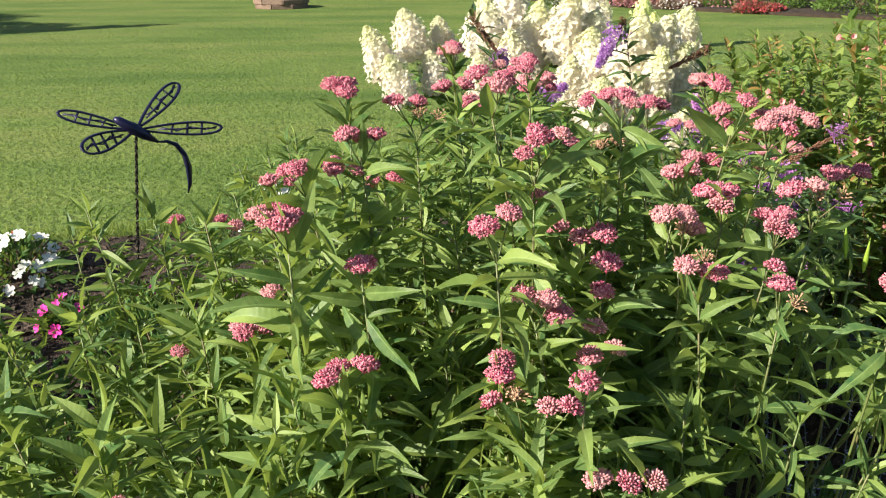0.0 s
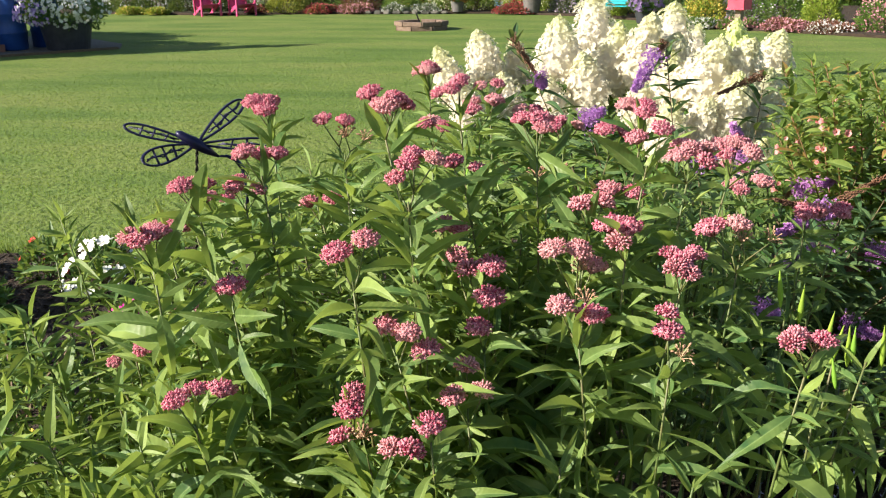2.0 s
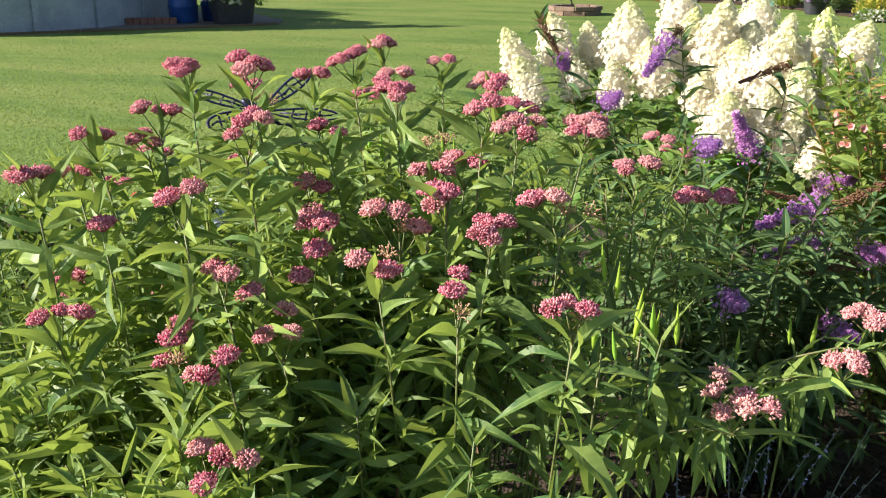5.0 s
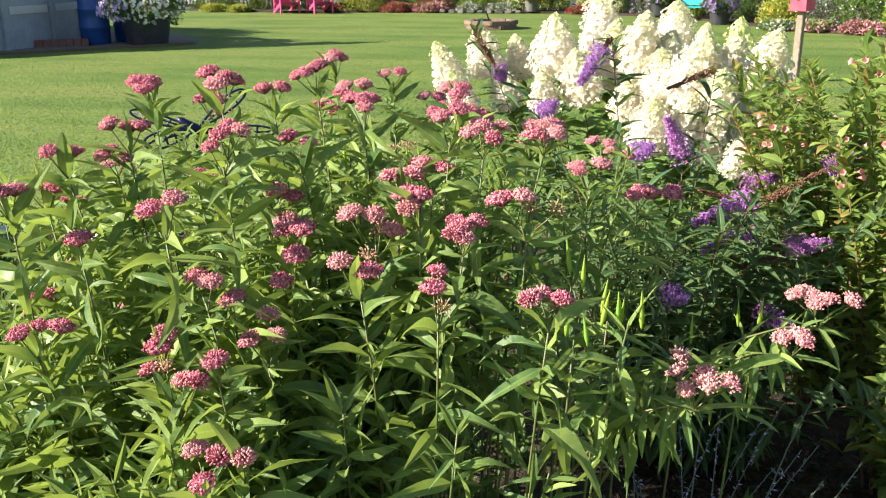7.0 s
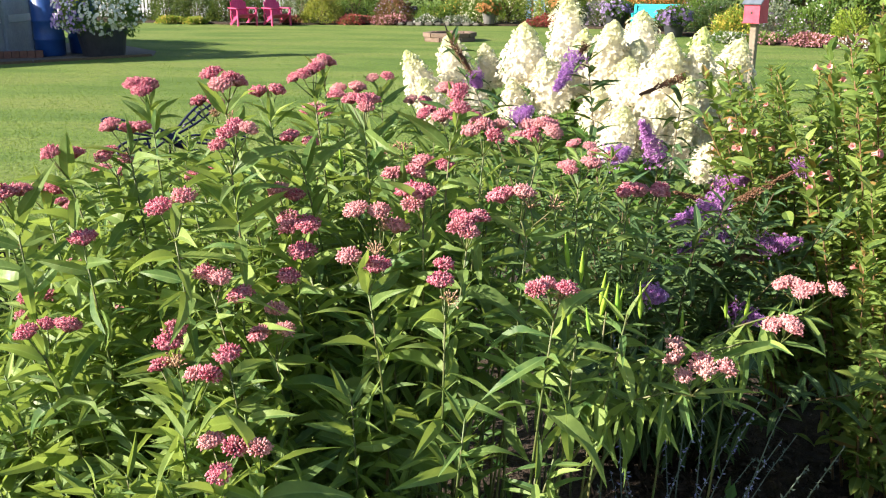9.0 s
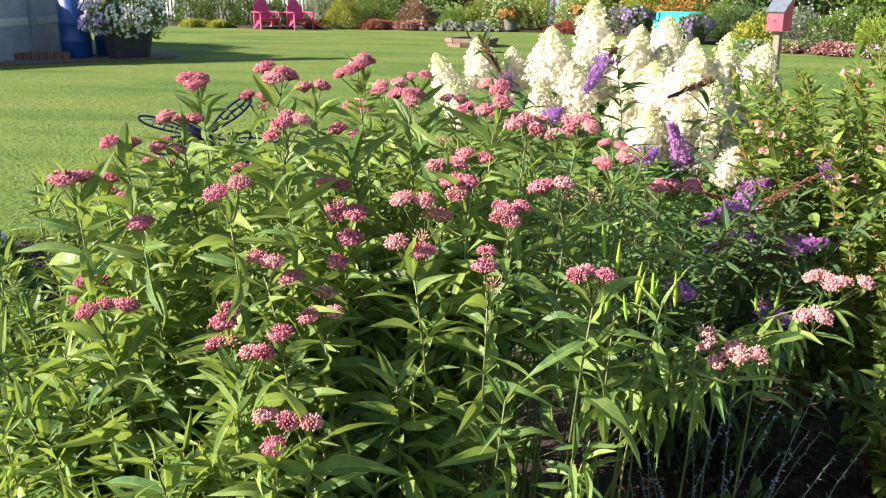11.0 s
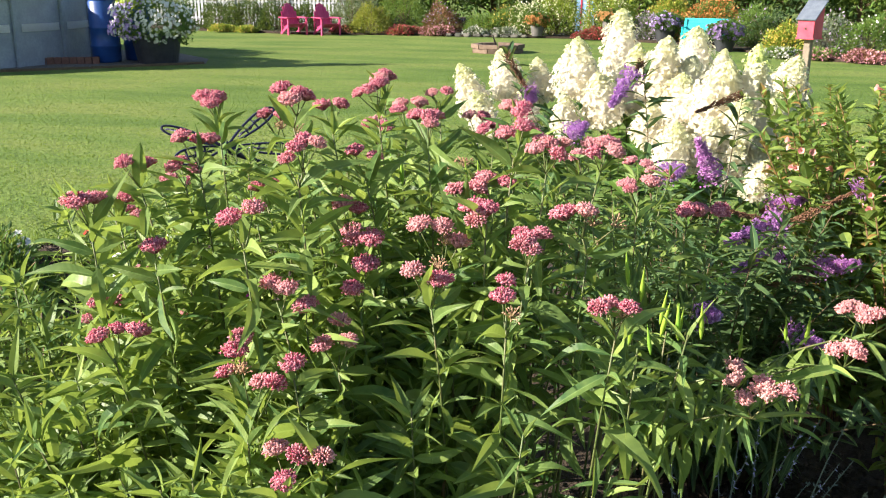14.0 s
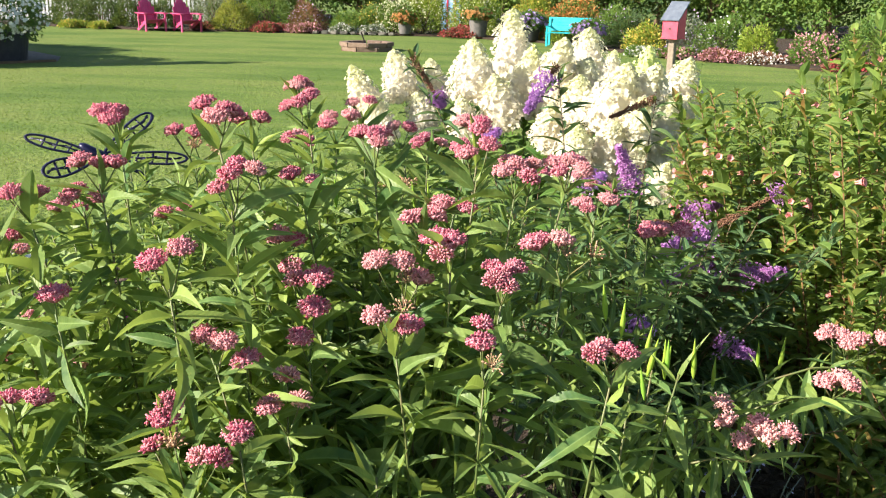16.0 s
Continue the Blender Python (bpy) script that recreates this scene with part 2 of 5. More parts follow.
def root(name, at, label, category, group=""):
    ob = new(name)
    ob.empty_display_size = 0.05
    ob.location = at
    SPOT[ob.name] = Matrix.Translation(at)
    return tagged(ob, label, category, group)


def mesh_of(name, bm, material, smooth=False):
    me = bpy.data.meshes.new(name)
    bm.to_mesh(me)
    bm.free()
    me.materials.append(material)
    if smooth:
        for f in me.polygons:
            f.use_smooth = True
    return me


def put(name, me, parent, m=Matrix(), label=""):
    """A part on the mesh me, under parent, at the world pose m."""
    ob = new(name, me)
    if parent:
        ob.parent = parent
        ob.matrix_basis = SPOT[parent.name].inverted() @ m
    else:
        ob.matrix_basis = m
    SPOT[ob.name] = m.copy()
    return tagged(ob, label)


def part(name, bm, material, parent, label="", smooth=False):
    """Links a bmesh, in world metres, as one mesh object under a thing or a part."""
    me = mesh_of(name, bm, material, smooth)
    me.transform(SPOT[parent.name].inverted())
    return put(name, me, parent, SPOT[parent.name], label)


def solo(name, bm, material, label, category, kind="", smooth=False):
    ob = new(name, mesh_of(name, bm, material, smooth))
    SPOT[ob.name] = Matrix()
    return tagged(ob, label, category, "", kind)


def box(bm, centre, size, turn=None, bevel=0.0):
    got = bmesh.ops.create_cube(bm, size=1.0)
    m = Matrix.Translation(centre) @ (turn or Matrix()) @ Matrix.Diagonal((*size, 1))
    bmesh.ops.transform(bm, matrix=m, verts=got["verts"])
    if bevel:
        edges = list({e for v in got["verts"] for e in v.link_edges})
        bmesh.ops.bevel(bm, geom=edges, offset=bevel, segments=2, affect="EDGES")
    return bm


def tube(bm, points, radii, sides=6, closed=False, flat=1.0):
    """A tube along points; radii: one for each point."""
    pts = [Vector(p) for p in points]
    rings, n = [], len(pts)
    up = Vector((0, 0, 1))
    for i, p in enumerate(pts):
        a, b = (pts[i - 1], pts[(i + 1) % n]) if closed else (pts[max(0, i - 1)], pts[min(n - 1, i + 1)])
        d = (b - a).normalized()
        side = d.cross(up if abs(d.z) < 0.95 else Vector((1, 0, 0))).normalized()
        top = side.cross(d)
        rings.append([bm.verts.new(p + (side * math.cos(k) + top * math.sin(k) * flat) * radii[i])
                      for k in (2 * math.pi * j / sides for j in range(sides))])
    for i in range(n if closed else n - 1):
        r, s = rings[i], rings[(i + 1) % n]
        for j in range(sides):
            bm.faces.new((r[j], r[(j + 1) % sides], s[(j + 1) % sides], s[j]))
    if not closed:
        bm.faces.new(rings[0][::-1]), bm.faces.new(rings[-1])
    return bm


def lathe(bm, centre, profile, sides=28):
    """A turned body: profile of (radius, height)."""
    c = Vector(centre)
    rings = [[bm.verts.new(c + Vector((r * math.cos(a), r * math.sin(a), z)))
              for a in (2 * math.pi * j / sides for j in range(sides))] for r, z in profile]
    for r, s in zip(rings, rings[1:]):
        for j in range(sides):
            bm.faces.new((r[j], r[(j + 1) % sides], s[(j + 1) % sides], s[j]))
    bm.faces.new(rings[0][::-1]), bm.faces.new(rings[-1])
    return bm


def leaf_mesh(name, material, length, width, droop, fold, wave=0.0, shape=0.75, segs=7, twist=0.0):
    """A blade from the origin along +y, folded at the midrib and bent down by droop (radians over its length)."""
    bm = bmesh.new()
    uv = bm.loops.layers.uv.new("blade")
    rows, y, z, side = [], 0.0, 0.0, {}
    for i in range(segs + 1):
        s = i / segs
        a = -droop * s
        if i:
            y, z = y + length / segs * math.cos(a), z + length / segs * math.sin(a)
        w = width / 2 * (math.sin(math.pi * min(1.0, s ** shape)) ** 0.85 if 0 < i < segs else 0.03)
        lift = w * fold + wave * w * math.sin(s * 9 + length * 90)
        turn, sink = w * math.cos(twist * s), w * math.sin(twist * s)
        row = [bm.verts.new((-turn, y, z + lift - sink)), bm.verts.new((0, y, z)), bm.verts.new((turn, y, z + sink + w * fold - wave * w * math.sin(s * 8)))]
        for v, u in zip(row, (-1.0, 0.0, 1.0)):
            side[v] = (u, s)
        rows.append(row)
    for r, q in zip(rows, rows[1:]):
        for j in (0, 1):
            f = bm.faces.new((r[j], r[j + 1], q[j + 1], q[j]))
            for loop in f.loops:
                loop[uv].uv = side[loop.vert]
    for r, q in zip(rows, rows[1:]):
        bm.edges.get((r[1], q[1])).smooth = False
    return mesh_of(name, bm, material, True)


def aim(at, way, roll=0.0, size=1.0, up=(0, 0, 1)):
    """A pose at `at` whose own +y points along way, its +z as far up as it can."""
    y = Vector(way).normalized()
    u = Vector(up)
    if abs(y.dot(u)) > 0.98:
        u = Vector((1, 0, 0.2))
    x = y.cross(u).normalized()
    z = x.cross(y)
    r = Matrix((x, y, z)).transposed().to_4x4() @ Matrix.Rotation(roll, 4, "Y")
    return Matrix.Translation(at) @ r @ Matrix.Scale(size, 4)


def stand(at, way, size=1.0, spin=0.0):
    """A pose at `at` whose own +z points along way."""
    q = Vector((0, 0, 1)).rotation_difference(Vector(way).normalized())
    return Matrix.Translation(at) @ q.to_matrix().to_4x4() @ Matrix.Rotation(spin, 4, "Z") @ Matrix.Scale(size, 4)


def bent(a, b, sag=0.0, n=7, sway=(0, 0, 0)):
    """Points from a to b: rises first, then leans over."""
    a, b, w = Vector(a), Vector(b), Vector(sway)
    mid = Vector((a.x + (b.x - a.x) * 0.35, a.y + (b.y - a.y) * 0.35, a.z + (b.z - a.z) * 0.62 + sag)) + w
    return [a * (1 - s) ** 2 + mid * 2 * s * (1 - s) + b * s * s for s in (i / (n - 1) for i in range(n))]


def along(points, s):
    f = s * (len(points) - 1)
    i = min(int(f), len(points) - 2)
    return points[i].lerp(points[i + 1], f - i), (points[i + 1] - points[i]).normalized()


def scatter_mesh(name, material, centres, ways, lengths, widths, fold=0.35):
    """Many small pointed leaves in one mesh: four corners and a midrib each."""
    c, y = np.asarray(centres, float), np.asarray(ways, float)
    n = len(c)
    y /= np.linalg.norm(y, axis=1)[:, None] + 1e-9
    ref = np.random.normal(size=(n, 3))
    x = np.cross(y, ref)
    x /= np.linalg.norm(x, axis=1)[:, None] + 1e-9
    z = np.cross(x, y)
    L, W = np.asarray(lengths)[:, None], np.asarray(widths)[:, None]
    v = np.stack([c, c + y * L * 0.45 + x * W / 2 + z * W * fold / 2, c + y * L, c + y * L * 0.45 - x * W / 2 + z * W * fold / 2], 1).reshape(-1, 3)
    k = np.arange(n)[:, None] * 4
    faces = np.concatenate([k + [0, 1, 2], k + [0, 2, 3]], 1).reshape(-1, 3)
    me = bpy.data.meshes.new(name)
    me.from_pydata(v.tolist(), [], faces.tolist())
    me.materials.append(material)
    return me


class LeafHeap:
    """Collects leaves for one joined mesh."""

    def __init__(self):
        self.verts, self.faces, self.uvs, self.count = [], [], [], 0

    def add(self, me, m):
        n = len(me.vertices)
        co = np.empty(n * 3)
        me.vertices.foreach_get("co", co)
        r = np.array(m)
        self.verts.append(co.reshape(-1, 3) @ r[:3, :3].T + r[:3, 3])
        fv = np.empty(len(me.loops), int)
        me.loops.foreach_get("vertex_index", fv)
        self.faces.append(fv.reshape(-1, 4) + self.count)
        uv = np.empty(len(me.loops) * 2)
        me.uv_layers[0].data.foreach_get("uv", uv)
        self.uvs.append(uv)
        self.count += n

    def link(self, name, material, parent, label=""):
        if not self.count:
            return
        me = bpy.data.meshes.new(name)
        me.from_pydata(np.concatenate(self.verts).tolist(), [], np.concatenate(self.faces).tolist())
        me.uv_layers.new(name="blade").data.foreach_set("uv", np.concatenate(self.uvs))
        me.materials.append(material)
        me.polygons.foreach_set("use_smooth", np.ones(len(me.polygons), bool))
        ends = np.empty(len(me.edges) * 2, int)
        me.edges.foreach_get("vertices", ends)
        ends = ends.reshape(-1, 2) % 3
        me.edges.foreach_set("use_edge_sharp", (ends == 1).all(1))
        me.transform(SPOT[parent.name].inverted())
        tagged(put(name, me, parent, SPOT[parent.name], label), kind="stuff")


# ---- the setting ----
def flat_bed(name, outline, z, material, label):
    bm = bmesh.new()
    top = [bm.verts.new((x, y, z)) for x, y in outline]
    low = [bm.verts.new((x, y, -0.05)) for x, y in outline]
    bm.faces.new(top)
    for i in range(len(top)):
        j = (i + 1) % len(top)
        bm.faces.new((low[i], low[j], top[j], top[i]))
    bmesh.ops.recalc_face_normals(bm, faces=bm.faces)
    bmesh.ops.triangulate(bm, faces=bm.faces)
    return solo(name, bm, material, label, "ground", "structure")


bm = bmesh.new()
bmesh.ops.create_grid(bm, x_segments=8, y_segments=8, size=900)
solo("ground", bm, LAWN, "mown green lawn in low sunlight", "lawn", "structure")

NEAR_EDGE = [(-6.0, 3.2), (-4.5, 3.85), (-3.3, 4.36), (-2.2, 4.62), (-1.2, 4.85), (0.2, 5.1), (1.4, 5.0), (2.6, 4.5), (3.8, 3.7), (5.0, 2.6)]
BED = NEAR_EDGE + [(5.3, 1.9), (5.1, 1.25), (4.4, 0.8), (3.4, 0.55), (2.0, 0.45), (0.3, 0.35), (-1.5, 0.5), (-3.4, 0.8), (-5.2, 1.15), (-6.4, 1.6), (-6.9, 2.2), (-6.7, 2.85)]
flat_bed("garden_bed", BED, 0.03, MULCH, "dark bark mulch of the flower bed")
FAR_EDGE = [(-27.0, 31.5), (-16.0, 29.0), (-11.6, 27.9), (-8.9, 28.4), (-5.2, 28.4), (-2.5, 28.4), (-0.9, 27.6), (0.6, 26.6), (2.0, 24.6), (3.2, 22.2), (4.45, 21.2), (6.1, 19.7), (9.0, 17.2), (17.0, 12.5)]
flat_bed("border_bed", FAR_EDGE + [(30.0, 14.0), (30.0, 44.0), (-30.0, 44.0)], 0.06, MULCH, "mulched border bed behind the lawn")


def inside(x, y, poly):
    hit = np.zeros(len(x), bool)
    for (x0, y0), (x1, y1) in zip(poly, poly[1:] + poly[:1]):
        cross = (y0 > y) != (y1 > y)
        hit ^= cross & (x < (x1 - x0) * (y - y0) / ((y1 - y0) or 1e-9) + x0)
    return hit


def grass(count):
    """Blades, thinner with distance; none in the bed."""
    near = 3.4 + 21.0 * np.random.random(count) ** 2.0
    turn = np.random.uniform(-0.45, 0.85, count)
    x, y = 0.4 - near * np.sin(turn), near * np.cos(turn)
    keep = ~inside(x, y + 0.02 * np.random.normal(size=count), BED)
    x, y, near = x[keep], y[keep], near[keep]
    n = len(x)
    ways = np.stack([np.random.normal(0, 0.8, n), np.random.normal(0, 0.8, n), np.ones(n)], 1)
    size = np.random.uniform(0.016, 0.034, n) * (1 + near * 0.015)
    size *= np.interp(near, [3, 9, 24], [1.0, 0.72, 0.25])
    me = scatter_mesh("grass", GRASS, np.stack([x, y, np.zeros(n) - 0.002], 1), ways, size, 0.0035 + near * 0.0006)
    tagged(new("grass", me), "short mown grass blades of the lawn", "grass", "", "stuff")


grass(190000)


def edge_grass():
    """Longer uncut tufts where the lawn meets the bed."""
    rs = np.random.RandomState(12)
    n = 5000
    k = rs.uniform(0, len(NEAR_EDGE) - 1.001, n)
    e = np.array(NEAR_EDGE)
    i = k.astype(int)
    p = e[i] + (e[i + 1] - e[i]) * (k - i)[:, None]
    c = np.stack([p[:, 0] + rs.normal(0, 0.05, n), p[:, 1] + np.abs(rs.normal(0, 0.10, n)), np.zeros(n)], 1)
    ways = np.stack([rs.normal(0, 0.4, n), rs.normal(-0.15, 0.4, n), np.ones(n)], 1)
    tagged(new("edge_grass", scatter_mesh("edge_grass", GRASS, c, ways, rs.uniform(0.05, 0.13, n), rs.uniform(0.004, 0.007, n))), "longer uncut grass along the bed's edge", "grass", "", "stuff")


edge_grass()


# ---- plants of the near bed ----
MILK_LEAVES = [leaf_mesh("milkweed_leaf", MILK_LEAF, L, W, d, f, w * 2.2, shape=0.66, twist=tw) for L, W, d, f, w, tw in (
    (0.108, 0.0225, 0.55, 0.42, 0.10, 0.7), (0.122, 0.0250, 0.95, 0.34, 0.14, -0.9), (0.096, 0.0205, 0.25, 0.48, 0.06, 0.4),
    (0.114, 0.0260, 1.25, 0.30, 0.18, 1.1), (0.086, 0.0155, 0.50, 0.48, 0.10, -0.6), (0.070, 0.0120, 0.25, 0.52, 0.05, 0.5))]


WITHERED_LEAVES = [leaf_mesh("withered_leaf", WITHERED, L, W, d, 1.1, 0.5) for L, W, d in ((0.085, 0.013, 0.9), (0.070, 0.011, 1.6))]


def umbel_mesh(name, material, seed, count, spread, openness, ragged=0.80):
    """A domed head of rounded buds on thin stalks."""
    rnd = random.Random(seed)
    bm = bmesh.new()
    for i in range(count):
        h = 1 - (i + 0.5) / count * (1.15 - 0.25 * openness)
        a = i * 2.39996 + rnd.uniform(-0.15, 0.15)
        w = Vector((math.sqrt(max(0, 1 - h * h)) * math.cos(a), math.sqrt(max(0, 1 - h * h)) * math.sin(a), h * 0.72))
        r = spread * rnd.uniform(ragged, 1.18)
        tip, k = w * r, rnd.uniform(0.0011, 0.0016)
        m = stand(tip, w, 1.0, rnd.uniform(0, 6))
        rings = []
        for rad, z in ((0.30, -2.2), (0.85, -0.7), (1.0, 0.6), (0.35, 1.4)):
            rings.append([bm.verts.new(m @ Vector((rad * k * math.cos(b), rad * k * math.sin(b), z * k))) for b in (0, 1.5708, 3.1416, 4.7124)])
        for p, q in zip(rings, rings[1:]):
            for j in range(4):
                bm.faces.new((p[j], p[(j + 1) % 4], q[(j + 1) % 4], q[j]))
        bm.faces.new(rings[-1])
        foot = [bm.verts.new(w * spread * 0.15 + Vector((0.0006 * math.cos(b), 0.0006 * math.sin(b), -spread * 0.45))) for b in (0, 2.09, 4.19)]
        head = [bm.verts.new(m @ Vector((0.0006 * math.cos(b), 0.0006 * math.sin(b), -k))) for b in (0, 2.09, 4.19)]
        for j in range(3):
            bm.faces.new((foot[j], foot[(j + 1) % 3], head[(j + 1) % 3], head[j]))
        if rnd.random() < openness:
            for j in range(5):
                b = j * 1.2566 + 0.6
                o = Vector((math.cos(b), math.sin(b), 0))
                s = Vector((-math.sin(b), math.cos(b), 0))
                bm.faces.new([bm.verts.new(m @ v) for v in (o * k * 0.6 + s * k * 0.75, o * k * 2.6 + Vector((0, 0, -k * rnd.uniform(-0.2, 1.2))), o * k * 0.6 - s * k * 0.75)])
    return mesh_of(name, bm, material, True)


UMBELS = [umbel_mesh("umbel", UMBEL, s, c, r, o) for s, c, r, o in ((1, 96, 0.0142, 0.45), (2, 108, 0.0164, 0.8), (3, 82, 0.0134, 0.2), (4, 112, 0.0180, 0.95), (9, 92, 0.0172, 0.9))]
PALE_UMBELS = [umbel_mesh("umbel", PALE_UMBEL, s, c, r, 0.9, 0.5) for s, c, r in ((5, 98, 0.0172), (6, 108, 0.0190), (8, 84, 0.0160))]
DRY_UMBELS = [umbel_mesh("dry_umbel", DRY, 7, 24, 0.0170, 0.3, 0.6), umbel_mesh("dry_umbel", DRY, 10, 18, 0.0150, 0.0, 0.6)]


def pod_mesh():
    bm = bmesh.new()
    lathe(bm, (0, 0, 0), [(0.0012, 0.0), (0.0028, 0.006), (0.0052, 0.020), (0.0050, 0.034), (0.0032, 0.052), (0.0016, 0.068), (0.0004, 0.078)], 8)
    return mesh_of("seed_pod", bm, POD, True)


POD_MESH = pod_mesh()
CLUMP = Vector((0.28, 1.42, 0.0))
MILK_LABEL = "swamp milkweed stem with lance-shaped green leaves and rose-pink flower clusters"


def milkweed(clusters, pale=False, pods=0, seed=0, low=0.25, size=1.0, slim=False):
    """One shoot: stem, leaves in crossed pairs, and umbels or upright pods at its top.
    clusters: x, y, z and number of umbels of each flower cluster; a negative number: spent ones; 0: leaves alone."""
    rnd = random.Random(seed * 7 + 3)
    spots = [(Vector(c[:3]), c[3]) for c in clusters]
    heads = sum(abs(n) for _, n in spots)
    tip = sum((p for p, _ in spots), Vector()) / len(spots)
    low = low if pale else max(low, float(np.interp(tip[0], [0.28, 0.45, 0.60], [0.0, 0.68, 0.80])) * (tip[2] > 0.65))
    wide = max((p - tip).length for p, _ in spots)
    top = tip - Vector((0, 0, (0.030 + wide * 0.7) if heads or pods else 0))
    out = Vector((tip.x - CLUMP.x, tip.y - CLUMP.y, 0))
    base = Vector((CLUMP.x, CLUMP.y, 0.025)) + out * (0.62 if out.length < 0.35 else 0.84) + Vector((rnd.uniform(-0.05, 0.05), rnd.uniform(-0.03, 0.06), 0))
    if pale:
        base = Vector((CLUMP.x, CLUMP.y, 0.025)) + out * 0.35 + Vector((rnd.uniform(-0.03, 0.03), rnd.uniform(-0.03, 0.03), 0))
    label = MILK_LABEL
    if pale:
        label = "milkweed stem arching outward with pale pink fading flower clusters"
    elif pods:
        label = "milkweed stem carrying slender upright yellow-green seed pods"
    elif not heads:
        label = "leafy flowerless milkweed shoot with narrow green leaves"
    thing = root("milkweed", base, label, "plant", "milkweed shoots of the clump")
    pts = bent(base, top, sway=(rnd.uniform(-0.07, 0.07), rnd.uniform(-0.05, 0.05), 0))
    if pale:
        mid = Vector((base.x + (top.x - base.x) * 0.42, base.y + (top.y - base.y) * 0.42, top.z * 1.02))
        pts = [base * (1 - s) ** 2 + mid * 2 * s * (1 - s) + top * s * s for s in (i / 10 for i in range(11))]
    bm = bmesh.new()
    tube(bm, pts, [0.0036 - 0.0021 * i / (len(pts) - 1) for i in range(len(pts))], 6)
    length = (top - base).length
    joints = []
    foot, _ = along(pts, 0.985)
    for p, n in spots:
        knot = foot.lerp(p, 0.45) + Vector((0, 0, -0.004)) if len(spots) > 1 else foot
        if len(spots) > 1:
            tube(bm, [foot, knot], [0.0016, 0.0013], 5)
        count = abs(n)
        for i in range(count):
            a = i * 2 * math.pi / max(1, count) + rnd.uniform(-0.5, 0.5)
            r = 0 if count == 1 else rnd.uniform(0.015, 0.024) * (1.5 if count > 3 else 1.2 if count == 3 else 1)
            at = p + Vector((r * math.cos(a), r * math.sin(a) * 0.8, rnd.uniform(-0.008, 0.008)))
            if count > 3 and i == 0:
                at = p + Vector((0, 0, 0.006))
            joints.append((at, (at - knot + Vector((0, 0, 0.02))).normalized(), n < 0))
            tube(bm, [knot, knot.lerp(at, 0.55) + Vector((0, 0, -0.004)), at - Vector((0, 0, 0.006))], [0.0013, 0.0011, 0.001], 4)
    part("stem", bm, MILK_STEM, thing, smooth=True)
    for at, way, spent in joints:
        lean = way + Vector((rnd.uniform(-0.25, 0.25), rnd.uniform(-0.35, 0.1), 0.2))
        me = rnd.choice(DRY_UMBELS if spent else PALE_UMBELS if pale else UMBELS)
        put("flower_head", me, thing, stand(at, lean, rnd.uniform(0.94, 1.12) * size, rnd.uniform(0, 6)))
    for i in range(pods):
        a = i * 2.1 + rnd.uniform(-0.5, 0.5)
        at = top + Vector((0.02 * math.cos(a), 0.015 * math.sin(a), rnd.uniform(-0.015, 0.01)))
        put("seed_pod", POD_MESH, thing, stand(at, (rnd.uniform(-0.18, 0.22), rnd.uniform(-0.15, 0.1), 1), rnd.uniform(0.62, 0.85), rnd.uniform(0, 6)))
    phi = rnd.uniform(0, 6.28)
    far = float(np.interp(tip.y, [1.15, 1.45], [1.0, 0.74]))
    s, step, shown, heap = 0.985, (0.026 if slim else 0.024) * far * float(np.interp(tip.x, [0.30, 0.45], [1.0, 1.4])) / length, 0, LeafHeap()
    while s > low:
        at, d = along(pts, s)
        for k in (0, math.pi):
            a = phi + k + rnd.uniform(-0.35, 0.35)
            rise = radians(np.interp(s, [0.3, 0.6, 0.85, 1.0], [-64, -40, -4, 46]) - 22 * float(np.interp(tip.x, [0.5, 0.7], [0, 1])) + rnd.gauss(0, 27))
            if pale:
                rise = radians(rnd.uniform(-75, -25) if s < 0.94 else rnd.uniform(-30, 30))
            way = Vector((math.cos(a) * math.cos(rise), math.sin(a) * math.cos(rise), math.sin(rise))) + d * 0.12
            n = 4 + rnd.randrange(2) if s > 0.93 and not heads else rnd.randrange(4) if s > 0.5 else rnd.randrange(5)
            n = (2, 0, 4, 2)[n % 4] if slim else (0, 4, 4, 2, 5)[n % 5] if pale else (0, 4, 2, 0, 4, 5)[n] if tip.y > 1.34 else n
            m = aim(at, way, rnd.gauss(0, 0.75), rnd.uniform(0.70, 1.34) * far * (0.95 if s > 0.9 else 1.0)) @ Matrix.Diagonal((rnd.uniform(0.75, 1.12) * (0.78 if tip.x > 0.62 else 1.0), 1, 1, 1))
            if s < 0.72 and tip.x > -0.2 and rnd.random() < 0.035:
                put("withered_leaf", rnd.choice(WITHERED_LEAVES), thing, aim(at, (math.cos(a), math.sin(a), -2.2), rnd.uniform(-1, 1), rnd.uniform(0.8, 1.2)), "brown dried-up leaf")
            elif shown < 8 and rnd.random() < 0.7:
                put("leaf", MILK_LEAVES[n], thing, m)
                shown += 1
            else:
                heap.add(MILK_LEAVES[n], m)
        for k in range(rnd.randrange(3)):
            a = rnd.uniform(0, 6.28)
            heap.add(MILK_LEAVES[4 + rnd.randrange(2)], aim(at, (math.cos(a), math.sin(a), rnd.uniform(-0.3, 1.1)), rnd.gauss(0, 0.8), rnd.uniform(0.42, 0.80)))
        phi += math.pi / 2 + rnd.uniform(-0.3, 0.3)
        s -= step * rnd.uniform(0.8, 1.3)
    heap.link("lower_foliage", MILK_LEAF_MASS, thing)
    return thing


